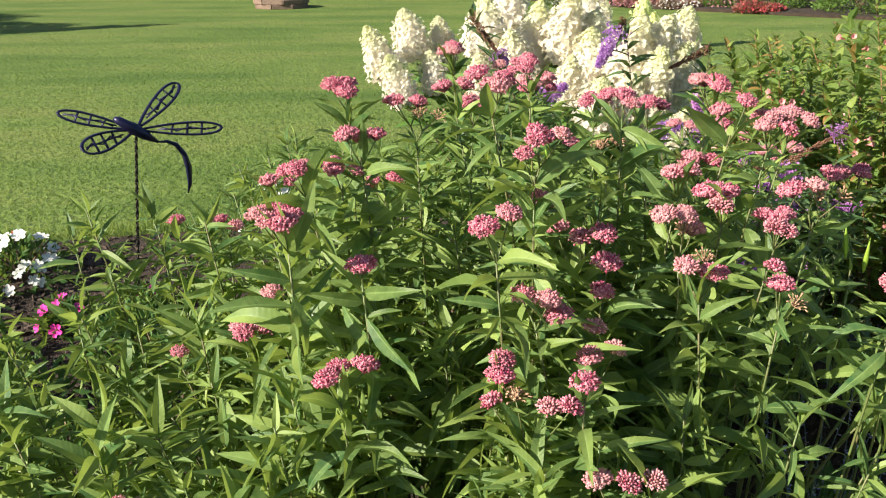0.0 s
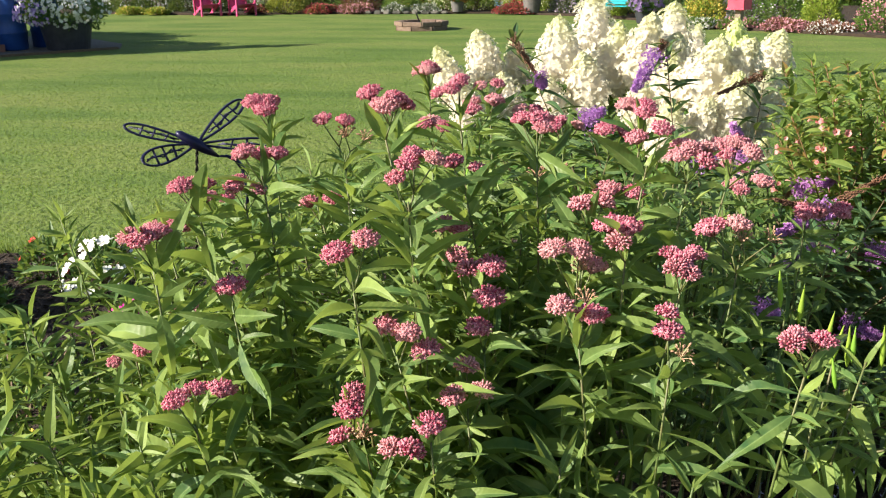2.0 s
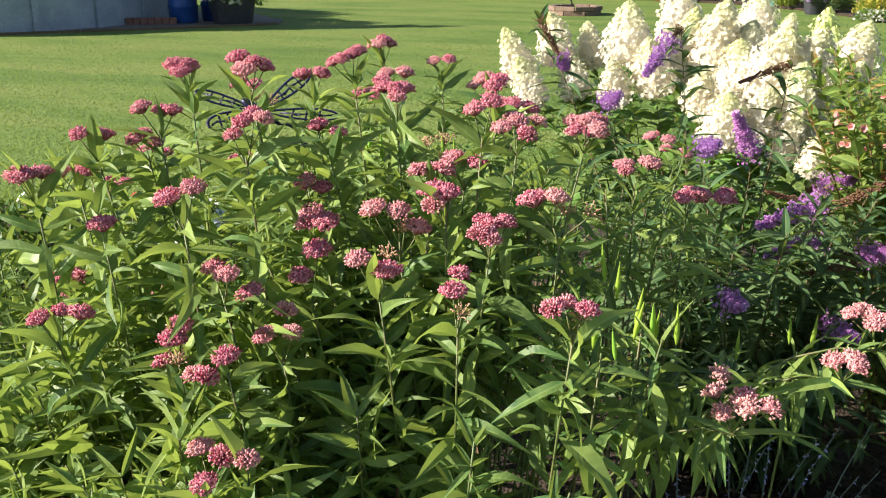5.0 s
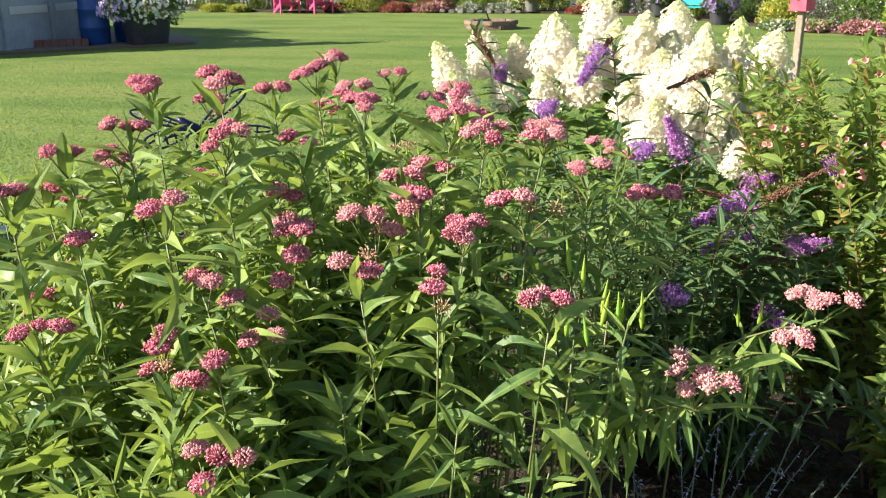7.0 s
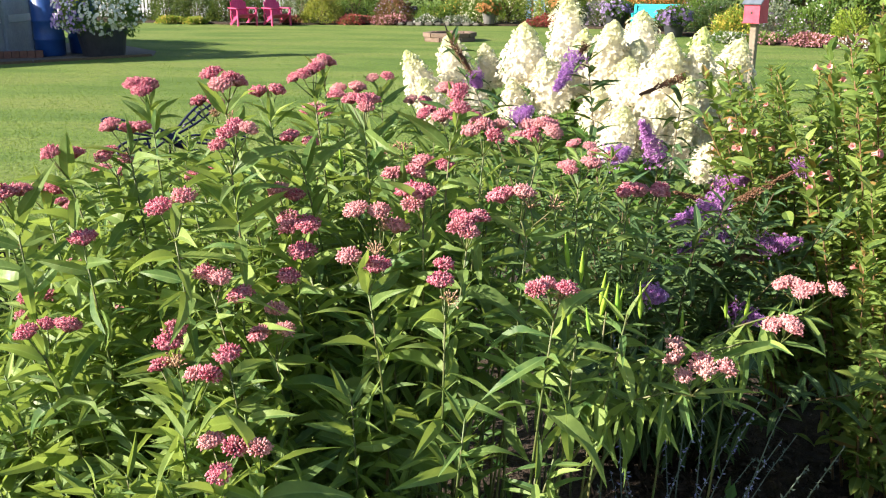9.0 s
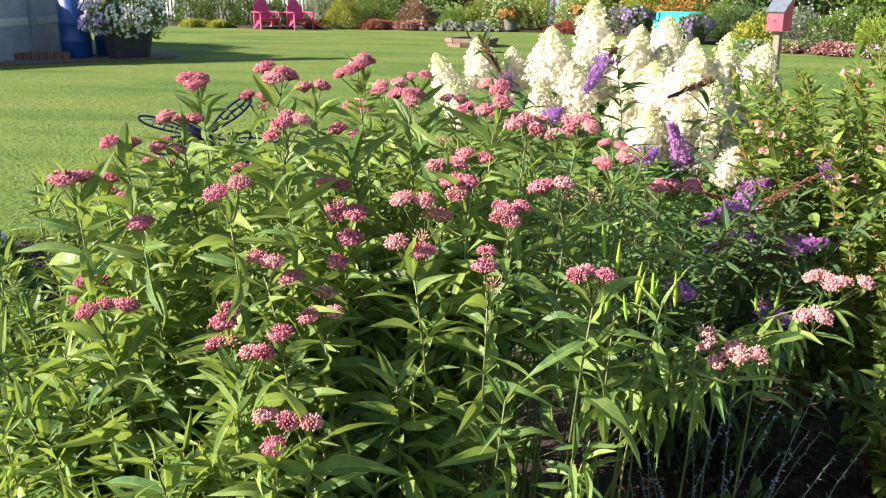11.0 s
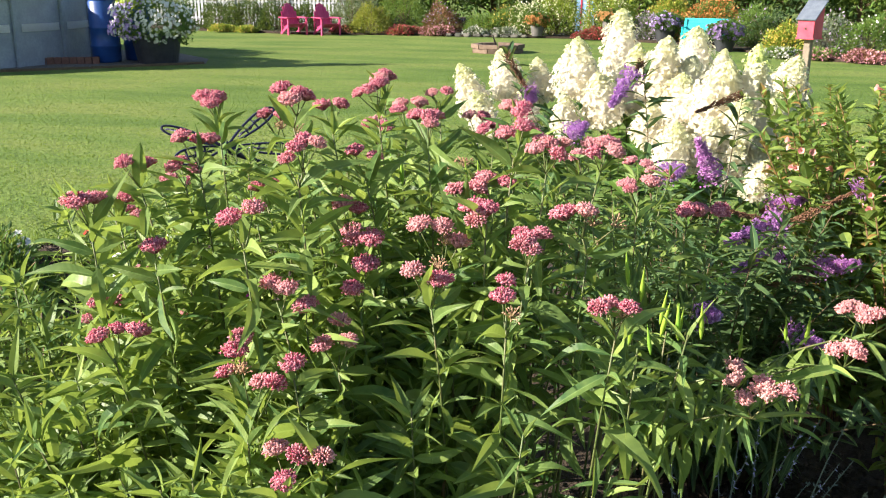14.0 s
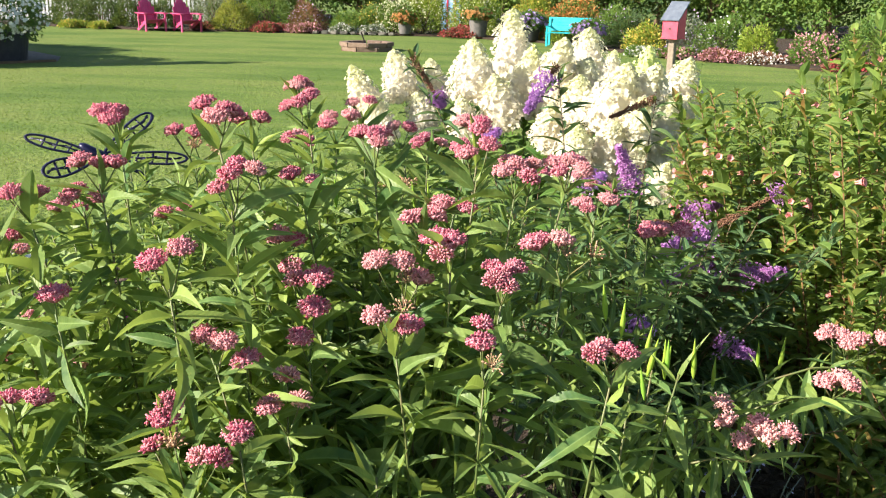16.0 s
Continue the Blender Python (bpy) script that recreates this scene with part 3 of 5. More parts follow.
# flower clusters, shoot by shoot: x, y, z, number of umbels (negative: spent)
BACK_SHOOTS = [
    [(-0.160, 1.417, 1.385, 4)], [(-0.130, 1.273, 1.327, 3)], [(-0.213, 1.203, 1.293, 4)], [(-0.163, 1.278, 1.280, 3)],
    [(-0.219, 1.060, 1.252, 5)], [(-0.270, 1.213, 1.224, 3)], [(-0.394, 1.450, 1.129, 2)], [(0.056, 1.245, 1.432, 1), (0.096, 1.232, 1.421, 4)],
    [(0.027, 1.546, 1.363, 2)], [(-0.066, 1.458, 1.351, 3), (-0.020, 1.450, 1.335, -2)], [(0.034, 1.893, 1.391, 4)], [(0.158, 1.461, 1.411, 4)],
    [(0.161, 1.934, 1.355, 2)], [(0.150, 1.128, 1.355, 3), (0.118, 1.119, 1.335, 1)], [(0.190, 1.285, 1.317, 2)], [(0.298, 1.322, 1.375, 4)]]
TOP_SHOOTS = [
    [(0.179, 1.587, 1.361, 3)], [(0.459, 1.361, 1.392, 4)], [(0.478, 1.258, 1.375, 1), (0.446, 1.279, 1.367, 1)], [(0.521, 1.254, 1.350, 5)],
    [(0.601, 1.379, 1.334, 5)], [(0.161, 1.276, 1.224, 3)], [(0.816, 1.546, 1.189, 4)], [(0.756, 1.534, 1.198, 3)], [(-0.107, 1.503, 1.192, 2)],
    [(0.242, 1.975, 1.287, 2)], [(0.694, 1.924, 1.181, 2)], [(0.637, 2.172, 1.154, 2)], [(0.070, 1.720, 1.300, 3)], [(0.330, 1.760, 1.300, 3)],
    [(0.420, 1.640, 1.310, 3)], [(0.540, 1.620, 1.270, 3)], [(-0.300, 1.480, 1.200, 2)], [(0.660, 1.560, 1.230, 3)], [(0.310, 1.480, 1.270, -2)]]
FRONT_SHOOTS = [
    [(0.090, 1.045, 1.260, 1), (0.056, 1.031, 1.253, 1)], [(0.184, 1.232, 1.186, 1), (0.231, 1.165, 1.195, 2)],
    [(0.333, 1.144, 1.238, 1), (0.368, 1.157, 1.234, 1), (0.388, 1.182, 1.198, 1), (0.372, 1.170, 1.205, -1)], [(0.434, 1.181, 1.249, 4)], [(0.384, 1.259, 1.270, 3)],
    [(0.425, 1.295, 1.278, 2)], [(0.511, 1.155, 1.216, 5)], [(0.575, 1.224, 1.250, 2), (0.619, 1.237, 1.230, -2)], [(0.247, 1.125, 1.159, 1), (0.235, 1.091, 1.131, 1)],
    [(0.347, 1.057, 1.183, 1), (0.388, 1.061, 1.170, 1), (0.380, 1.085, 1.195, -1)], [(0.487, 1.088, 1.176, 1), (0.487, 1.061, 1.153, 1), (0.505, 1.043, 1.128, -1)]]
LOW_SHOOTS = [
    [(0.113, 1.048, 1.152, 1), (0.147, 1.031, 1.150, 1)], [(0.168, 1.056, 1.100, 1)], [(0.222, 1.064, 1.082, 1), (0.209, 1.023, 1.063, 1), (0.247, 1.033, 1.063, 1)],
    [(0.081, 0.997, 1.072, 1), (0.077, 0.981, 1.050, 1)], [(0.191, 0.947, 1.063, 1)], [(0.065, 0.972, 1.010, 1), (0.141, 0.939, 1.032, 1), (0.169, 0.928, 1.026, 1), (0.098, 0.962, 1.028, -1)],
    [(-0.318, 1.219, 1.021, 3)], [(-0.163, 0.977, 1.052, 1), (-0.132, 1.002, 1.059, 2)], [(-0.119, 1.089, 1.179, 1)], [(-0.292, 1.300, 1.042, 1)],
    [(0.214, 0.856, 0.955, 2), (0.226, 0.824, 0.936, 1)], [(0.271, 0.858, 0.962, 1)], [(0.651, 1.040, 1.158, 3), (0.668, 1.050, 1.155, -1)]]
PALE_SHOOTS = [[(0.856, 1.147, 1.003, 3), (0.896, 1.131, 1.012, 3)], [(0.844, 1.224, 1.011, 1)], [(1.020, 1.249, 1.047, 4)], [(1.049, 1.354, 1.075, 4), (1.090, 1.334, 1.079, 2)]]
POD_SHOOTS = [(0.669, 1.231, 1.150, 2), (0.731, 1.185, 1.105, 4), (0.690, 1.090, 1.110, 2), (0.764, 1.153, 1.115, 2), (0.847, 1.383, 1.005, 1), (0.957, 1.414, 1.010, 2), (0.180, 1.500, 1.250, 3), (0.360, 1.400, 1.270, 2)]
# fresh low shoots at the foot of the clump
YOUNG_SHOOTS = [(0.530, 1.03, 0.945), (0.665, 1.05, 0.879), (0.640, 1.02, 0.860), (0.418, 1.05, 0.793), (0.388, 1.02, 0.785), (0.510, 1.08, 0.83), (0.345, 1.04, 0.885)]
for i, clusters in enumerate(BACK_SHOOTS + TOP_SHOOTS):
    milkweed(clusters, seed=i, low=0.35)
for i, clusters in enumerate(FRONT_SHOOTS + LOW_SHOOTS):
    milkweed(clusters, seed=i + 40, low=0.32, size=1.12)
for i, clusters in enumerate(PALE_SHOOTS):
    milkweed(clusters, True, seed=i + 80, low=0.68, size=0.92)
for i, (x, y, z, n) in enumerate(POD_SHOOTS):
    milkweed([(x, y, z, 0)], pods=n, seed=i + 100, low=0.3)


def leafy_shoots(count, xs, ys, height, seed, low, slim=False, flowers=0):
    """Flowerless shoots filling a stretch of the clump; height: lowest, highest, and rise for each metre of y; flowers: every so many bear one umbel."""
    rnd = random.Random(seed)
    for i in range(count):
        x, y = rnd.uniform(*xs), rnd.uniform(*ys)
        z = rnd.uniform(height[0], height[1]) + (y - ys[0]) * height[2]
        milkweed([(x, y, z, 1 if flowers and i % flowers == 4 else 0)], seed=seed + i, low=low, slim=slim)


for i, (x, y, z) in enumerate(YOUNG_SHOOTS):
    milkweed([(x, y, z, 0)], seed=i + 700, low=0.70)
leafy_shoots(36, (-1.02, -0.50), (0.95, 1.80), (0.72, 0.88, 0.32), 130, 0.4, True, 9)
leafy_shoots(24, (-0.50, -0.22), (0.95, 1.75), (0.75, 0.92, 0.27), 160, 0.4, True, 9)
leafy_shoots(14, (-0.42, -0.10), (0.84, 1.10), (0.60, 0.76, 0.5), 190, 0.4)
leafy_shoots(16, (-0.10, 0.34), (0.80, 0.94), (0.72, 0.90, 0.5), 205, 0.4)
leafy_shoots(16, (-0.20, 0.36), (0.76, 0.90), (0.58, 0.80, 0.4), 600, 0.35)
leafy_shoots(18, (-0.28, 0.22), (1.00, 1.20), (0.86, 0.95, 0.6), 400, 0.5)
leafy_shoots(12, (0.12, 0.36), (0.88, 1.06), (0.78, 0.93, 0.3), 420, 0.5)
leafy_shoots(4, (0.34, 0.72), (1.15, 1.50), (0.38, 0.55, 0.0), 440, 0.4)
leafy_shoots(3, (0.36, 0.62), (1.00, 1.15), (0.70, 0.80, 0.0), 220, 0.8)
leafy_shoots(22, (-0.50, 0.12), (1.38, 1.90), (0.98, 1.14, 0.16), 520, 0.4)
leafy_shoots(8, (0.10, 0.62), (1.45, 1.80), (1.10, 1.24, 0.1), 560, 0.5)
leafy_shoots(20, (-0.25, 0.75), (1.50, 2.00), (1.00, 1.20, 0.1), 240, 0.4)
leafy_shoots(34, (0.00, 0.70), (1.15, 1.60), (0.98, 1.16, 0.2), 270, 0.4)


# hydrangea
def panicle_mesh(name, material, seed, count, tall, wide):
    rnd = random.Random(seed)
    bm = bmesh.new()
    for i in range(count):
        s = (i + 0.5) / count
        z = tall * (s ** 1.15)
        a = i * 2.39996 + rnd.uniform(-0.3, 0.3)
        r = wide * (1 - s ** 2.8) ** 0.70 * (0.70 + 0.30 * min(1, s * 5)) * rnd.uniform(0.70, 1.16) * (1 + 0.24 * math.sin(a * 3 + s * 11 + seed) * math.cos(s * 17 + a))
        at = Vector((r * math.cos(a), r * math.sin(a), z))
        way = Vector((math.cos(a), math.sin(a), 0.25 + s)) + Vector((rnd.uniform(-0.9, 0.9), rnd.uniform(-0.9, 0.9), rnd.uniform(-0.8, 0.8)))
        m = stand(at, way, rnd.uniform(0.0100, 0.0165) * (1.0 - 0.3 * s), rnd.uniform(0, 6))
        mid = bm.verts.new(m @ Vector((0, 0, -0.1)))
        for k in range(4):
            b = k * math.pi / 2
            o, q = Vector((math.cos(b), math.sin(b), 0)), Vector((-math.sin(b), math.cos(b), 0))
            v = [bm.verts.new(m @ w) for w in (o * 0.55 - q * 0.48 + Vector((0, 0, 0.12)), o * 1.05 + Vector((0, 0, 0.05 + rnd.uniform(-0.1, 0.2))), o * 0.55 + q * 0.48 + Vector((0, 0, 0.12)))]
            bm.faces.new((mid, v[0], v[1])), bm.faces.new((mid, v[1], v[2]))
    lathe(bm, (0, 0, 0), [(0.3 * wide, 0.0), (0.82 * wide, 0.12 * tall), (0.80 * wide, 0.4 * tall), (0.56 * wide, 0.7 * tall), (0.12 * wide, 0.95 * tall)], 12)
    return mesh_of(name, bm, material)


PANICLES = [panicle_mesh("panicle", HYD, s, n, t, w) for s, n, t, w in ((1, 640, 0.30, 0.088), (2, 620, 0.26, 0.098), (3, 540, 0.25, 0.080), (4, 740, 0.29, 0.112))]
GREEN_PANICLE = panicle_mesh("panicle", HYD_GREEN, 5, 150, 0.2, 0.07)
OVATE = [leaf_mesh("ovate_leaf", HYD_LEAF, L, W, d, 0.25, 0.08, 0.7, 6) for L, W, d in ((0.14, 0.068, 0.5), (0.12, 0.055, 0.9), (0.15, 0.065, 0.3))]


def shrub_shoot(thing, base, tip, material, leaves, rnd, step, low, rise=25, size=1.0, thick=0.005, heap=None, shown=99):
    """A woody shoot of a bush with paired leaves; returns its points."""
    pts = bent(base, tip, sway=(rnd.uniform(-0.04, 0.04), rnd.uniform(-0.04, 0.04), 0))
    bm = bmesh.new()
    tube(bm, pts, [thick * (1 - 0.7 * i / 6) for i in range(7)], 5)
    part("branch", bm, material, thing, smooth=True)
    length = (Vector(tip) - Vector(base)).length
    s, phi = 0.99, rnd.uniform(0, 6)
    while s > low:
        at, d = along(pts, s)
        for k in (0, math.pi):
            a = phi + k + rnd.uniform(-0.8, 0.8)
            up = radians(rise + (s - 0.7) * 60 + rnd.uniform(-35, 28))
            way = Vector((math.cos(a) * math.cos(up), math.sin(a) * math.cos(up), math.sin(up)))
            m = aim(at, way, rnd.uniform(-0.5, 0.5), rnd.uniform(0.7, 1.15) * size * (0.75 if s > 0.92 else 1))
            if heap is None or shown > 0:
                put("leaf", rnd.choice(leaves), thing, m)
                shown -= 1
            else:
                heap.add(rnd.choice(leaves), m)
        phi += math.pi / 2 + rnd.uniform(-0.3, 0.3)
        s -= step / length * rnd.uniform(0.8, 1.3)
    return pts


# heads of the bush: x, y, z of the middle, size
HYD_HEADS = [(-0.27, 4.20, 1.09, 0.90), (-0.13, 4.38, 1.17, 0.95), (0.03, 4.49, 1.14, 0.90), (0.24, 4.30, 1.20, 1.00), (0.40, 4.95, 1.27, 1.25), (0.37, 4.20, 1.08, 1.00),
             (0.64, 4.35, 1.21, 1.35), (0.79, 4.75, 1.25, 0.95), (0.94, 5.05, 1.16, 0.70), (0.90, 4.05, 1.13, 1.25), (1.03, 4.10, 1.14, 1.25), (1.23, 4.50, 1.12, 1.05), (0.98, 3.95, 0.98, 1.10),
             (1.10, 3.88, 0.80, 0.72), (0.61, 4.00, 1.01, 0.90), (0.72, 3.85, 0.91, 0.85), (-0.18, 4.10, 0.98, 0.85), (-0.01, 4.30, 1.00, 0.80), (0.21, 4.15, 1.01, 0.85), (1.10, 4.10, 0.99, 1.10),
             (0.50, 4.45, 1.13, 1.15), (0.76, 4.40, 1.14, 1.10), (0.87, 3.90, 0.94, 1.00), (0.74, 4.25, 1.05, 1.00)]
HYD_HEADS += [(0.97, 3.92, 0.85, 0.80), (1.21, 4.30, 1.02, 0.90)]
rnd = random.Random(11)
hyd = root("hydrangea_bush", (0.52, 4.45, 0.02), "panicle hydrangea bush crowded with creamy white cone-shaped flower heads", "bush")
hyd_heap = LeafHeap()
for i, (x, y, z, s) in enumerate(HYD_HEADS):
    way = Vector((x - 0.5, y - 4.5, 0)) * 0.5 + Vector((rnd.uniform(-0.12, 0.12), rnd.uniform(-0.15, 0.05), 1))
    foot = Vector((x, y, z)) - way.normalized() * 0.13 * s
    shrub_shoot(hyd, (0.52 + (x - 0.52) * 0.35, 4.45 + (y - 4.45) * 0.3, 0.02), foot, WOODY, OVATE, rnd, 0.045, 0.3, heap=hyd_heap, shown=8)
    put("flower_head", PANICLES[i % 4], hyd, stand(foot, way, s, rnd.uniform(0, 6)))
for x, y, z in ((1.10, 4.80, 1.13), (1.13, 4.70, 1.05)):
    shrub_shoot(hyd, (0.78, 4.6, 0.02), (x, y, z), WOODY, OVATE, rnd, 0.09, 0.6)
    put("flower_head", GREEN_PANICLE, hyd, stand((x, y, z), (0.1, 0, 1), 0.95), "yellow-green young flower head")

hyd_heap.link("inner_foliage", HYD_LEAF_MASS, hyd)


# butterfly bush
def spike_mesh(name, material, seed, count, wide):
    """A tapering spike of tiny four-lobed florets, one metre tall before scaling."""
    rnd = random.Random(seed)
    bm = bmesh.new()
    for i in range(count):
        s = (i + 0.5) / count
        r = wide * (1 - 0.7 * s) * rnd.uniform(0.4, 1.3) * (1 + 0.25 * math.sin(s * 31 + seed))
        a = i * 2.39996
        m = stand((r * math.cos(a), r * math.sin(a), s), (math.cos(a), math.sin(a), 0.3 + rnd.uniform(-0.4, 0.4)), rnd.uniform(0.024, 0.042), rnd.uniform(0, 6))
        mid = bm.verts.new(m @ Vector((0, 0, -0.9)))
        ring = [bm.verts.new(m @ Vector((q * math.cos(b), q * math.sin(b), 0.1))) for b, q in ((0, 1), (0.8, 0.45), (1.57, 1), (2.36, 0.45), (3.14, 1), (3.93, 0.45), (4.71, 1), (5.5, 0.45))]
        for j in range(8):
            bm.faces.new((mid, ring[j], ring[(j + 1) % 8]))
    return mesh_of(name, bm, material)


SPIKE, SPENT = spike_mesh("spike", BUDD, 1, 400, 0.17), spike_mesh("spent_spike", BUDD_DRY, 2, 240, 0.12)
BUDD_LEAVES = [leaf_mesh("butterfly_bush_leaf", BUDD_LEAF, L, W, d, 0.4, 0.1) for L, W, d in ((0.13, 0.024, 0.5), (0.11, 0.022, 0.9), (0.10, 0.018, 0.3))]
# middle, way to the root (x, z), way to the tip (x, z), spent share
SPIKES = [(0.56, 2.80, 1.30, 0.045, 0.072, -0.045, -0.072, 0.22), (0.17, 3.00, 1.30, -0.052, 0.070, 0.052, -0.070, 0.85), (0.82, 2.65, 1.09, 0.029, -0.069, -0.029, 0.069, 0.0),
          (0.86, 2.95, 1.23, 0.075, 0.029, -0.075, -0.029, 1.0), (1.09, 2.90, 0.91, -0.070, -0.033, 0.070, 0.033, 0.2), (1.21, 2.70, 0.97, -0.120, -0.088, 0.120, 0.088, 0.72),
          (1.165, 2.42, 0.845, -0.084, -0.024, 0.084, 0.024, 0.35), (0.96, 2.35, 0.95, 0.078, 0.030, -0.078, -0.030, 0.05), (0.98, 2.35, 0.86, 0.069, 0.020, -0.069, -0.020, 0.05)]
SPIKES += [(1.11, 2.30, 0.67, -0.050, 0.008, 0.050, -0.008, 0.1), (0.40, 2.90, 1.13, -0.032, -0.023, 0.032, 0.023, 0.0), (0.73, 2.65, 1.05, -0.029, -0.018, 0.029, 0.018, 0.0),
           (0.98, 2.50, 0.95, 0.085, -0.027, -0.085, 0.027, 1.0), (1.07, 2.40, 0.80, 0.067, 0.014, -0.067, -0.014, 1.0), (0.85, 2.20, 0.75, -0.025, -0.007, 0.025, 0.007, 0.0)]
rnd = random.Random(21)
budd = root("butterfly_bush", (0.85, 2.65, 0.02), "butterfly bush with violet flower spikes, some withered brown", "bush")
budd_heap = LeafHeap()
for i, (x, y, z, bx, bz, tx, tz, spent) in enumerate(SPIKES):
    foot, tip = Vector((x + bx, y + 0.03, z + bz)), Vector((x + tx, y - 0.03, z + tz))
    way = tip - foot
    shrub_shoot(budd, (0.85 + (x - 0.85) * 0.3, 2.65 + (y - 2.65) * 0.3, 0.02), foot, WOODY, BUDD_LEAVES, rnd, 0.024, 0.15, 15, thick=0.004, heap=budd_heap, shown=12)
    if spent > 0:
        put("spent_spike", SPENT, budd, stand(foot, way, 1) @ Matrix.Diagonal((0.125, 0.125, way.length * spent, 1)), "withered brown part of a spike")
    if spent < 1:
        long = way.length * (1 - spent)
        put("flower_spike", SPIKE, budd, stand(foot + way * spent, way, 1) @ Matrix.Diagonal((0.190, 0.190, max(0.055, long), 1)))
for i in range(46):
    tip = (rnd.uniform(0.45, 1.40), rnd.uniform(1.95, 2.9), rnd.uniform(0.55, 1.03))
    shrub_shoot(budd, (0.85 + (tip[0] - 0.85) * 0.4, 2.6, 0.02), tip, WOODY, BUDD_LEAVES, rnd, 0.024, 0.12, 15, thick=0.004, heap=budd_heap, shown=8)

budd_heap.link("inner_foliage", BUDD_LEAF_MASS, budd)


# weigela
WEIG_LEAVES = [leaf_mesh("weigela_leaf", WEIG_LEAF, L, W, d, 0.3, 0.06, 0.75, 6) for L, W, d in ((0.074, 0.034, 0.5), (0.062, 0.030, 1.0), (0.082, 0.035, 0.3), (0.048, 0.021, 0.7))]


def trumpet_mesh():
    bm = bmesh.new()
    rings = []
    for z, r in ((0, 0.002), (0.012, 0.003), (0.022, 0.0065), (0.028, 0.013)):
        rings.append([bm.verts.new((r * (1 if j % 2 else 0.8) * math.cos(j * 0.6283), r * (1 if j % 2 else 0.8) * math.sin(j * 0.6283), z)) for j in range(10)])
    for p, q in zip(rings, rings[1:]):
        for j in range(10):
            bm.faces.new((p[j], p[(j + 1) % 10], q[(j + 1) % 10], q[j]))
    return mesh_of("flower", bm, WEIG_FLOWER, True)


TRUMPET = trumpet_mesh()


def weigela(at, tips, seed, flowers):
    rnd = random.Random(seed)
    thing = root("weigela_bush", at, "weigela bush with yellow-green leaves, reddish stems and a few pink-red flowers", "bush", "weigela bushes beside the hydrangea")
    heap = LeafHeap()
    for i, tip in enumerate(tips):
        pts = shrub_shoot(thing, (at[0] + (tip[0] - at[0]) * 0.25, at[1] + (tip[1] - at[1]) * 0.25, 0.02), tip, WEIG_STEM, WEIG_LEAVES, rnd, 0.0180, 0.08, 36, size=0.96, heap=heap, shown=6)
        for k in range(9):
            p, d = along(pts, rnd.uniform(0.15, 0.95))
            p = p + Vector((rnd.gauss(0, 0.07), rnd.gauss(0, 0.07), rnd.gauss(0, 0.03)))
            heap.add(rnd.choice(WEIG_LEAVES), aim(p, (rnd.gauss(0, 1), rnd.gauss(0, 1), rnd.gauss(0.3, 0.5)), rnd.uniform(-0.6, 0.6), rnd.uniform(0.7, 1.15)))
        if i % 3 == 0:
            spot = rnd.uniform(0.72, 0.95)
            for k in range(flowers * 2):
                p, d = along(pts, spot + rnd.uniform(-0.04, 0.04))
                a = rnd.uniform(3.3, 6.0)
                put("flower", TRUMPET, thing, stand(p + Vector((0.03 * math.cos(a), 0.03 * math.sin(a), 0.01)), (math.cos(a), math.sin(a), 0.3), rnd.uniform(0.65, 1.0), rnd.uniform(0, 6)))
    heap.link("inner_foliage", WEIG_LEAF_MASS, thing)


rnd = random.Random(31)
weigela((1.45, 3.15, 0.02), [(1.23, 3.17, 1.28), (1.09, 3.50, 1.14), (1.18, 3.28, 1.17), (1.35, 2.95, 1.18), (1.16, 3.0, 1.0), (0.99, 2.97, 1.27), (1.04, 2.86, 1.32), (1.08, 2.84, 1.30), (0.98, 2.76, 1.16), (1.08, 2.72, 1.22)] +
        [(rnd.uniform(1.12, 2.0), rnd.uniform(2.9, 3.9), rnd.uniform(0.85, 1.28)) for _ in range(38)] + [(rnd.uniform(1.05, 1.3), rnd.uniform(3.2, 3.75), rnd.uniform(0.8, 1.1)) for _ in range(8)], 1, 2)
weigela((1.55, 2.50, 0.02), [(1.32, 2.43, 1.40), (1.42, 2.52, 1.30), (1.52, 2.70, 1.35), (1.27, 2.62, 1.12), (1.19, 2.76, 1.30), (1.46, 2.83, 1.41), (1.54, 2.78, 1.44), (1.63, 2.88, 1.43), (1.40, 2.98, 1.30), (1.58, 2.62, 1.40), (1.70, 2.75, 1.45), (1.48, 2.80, 1.47), (1.42, 2.85, 1.42), (1.50, 2.90, 1.50), (1.56, 2.85, 1.52), (1.36, 2.90, 1.36), (1.52, 2.70, 1.46)] +
        [(rnd.uniform(1.36, 1.95), rnd.uniform(2.2, 2.8), rnd.uniform(0.75, 1.2)) for _ in range(28)], 2, 2)
weigela((1.75, 1.95, 0.02), [(rnd.uniform(1.32, 2.1), rnd.uniform(1.7, 2.3), rnd.uniform(0.35, 0.75)) for _ in range(20)], 3, 1)
weigela((2.25, 2.75, 0.02), [(rnd.uniform(1.7, 2.7), rnd.uniform(2.3, 3.6), rnd.uniform(0.9, 1.5)) for _ in range(26)], 4, 2)


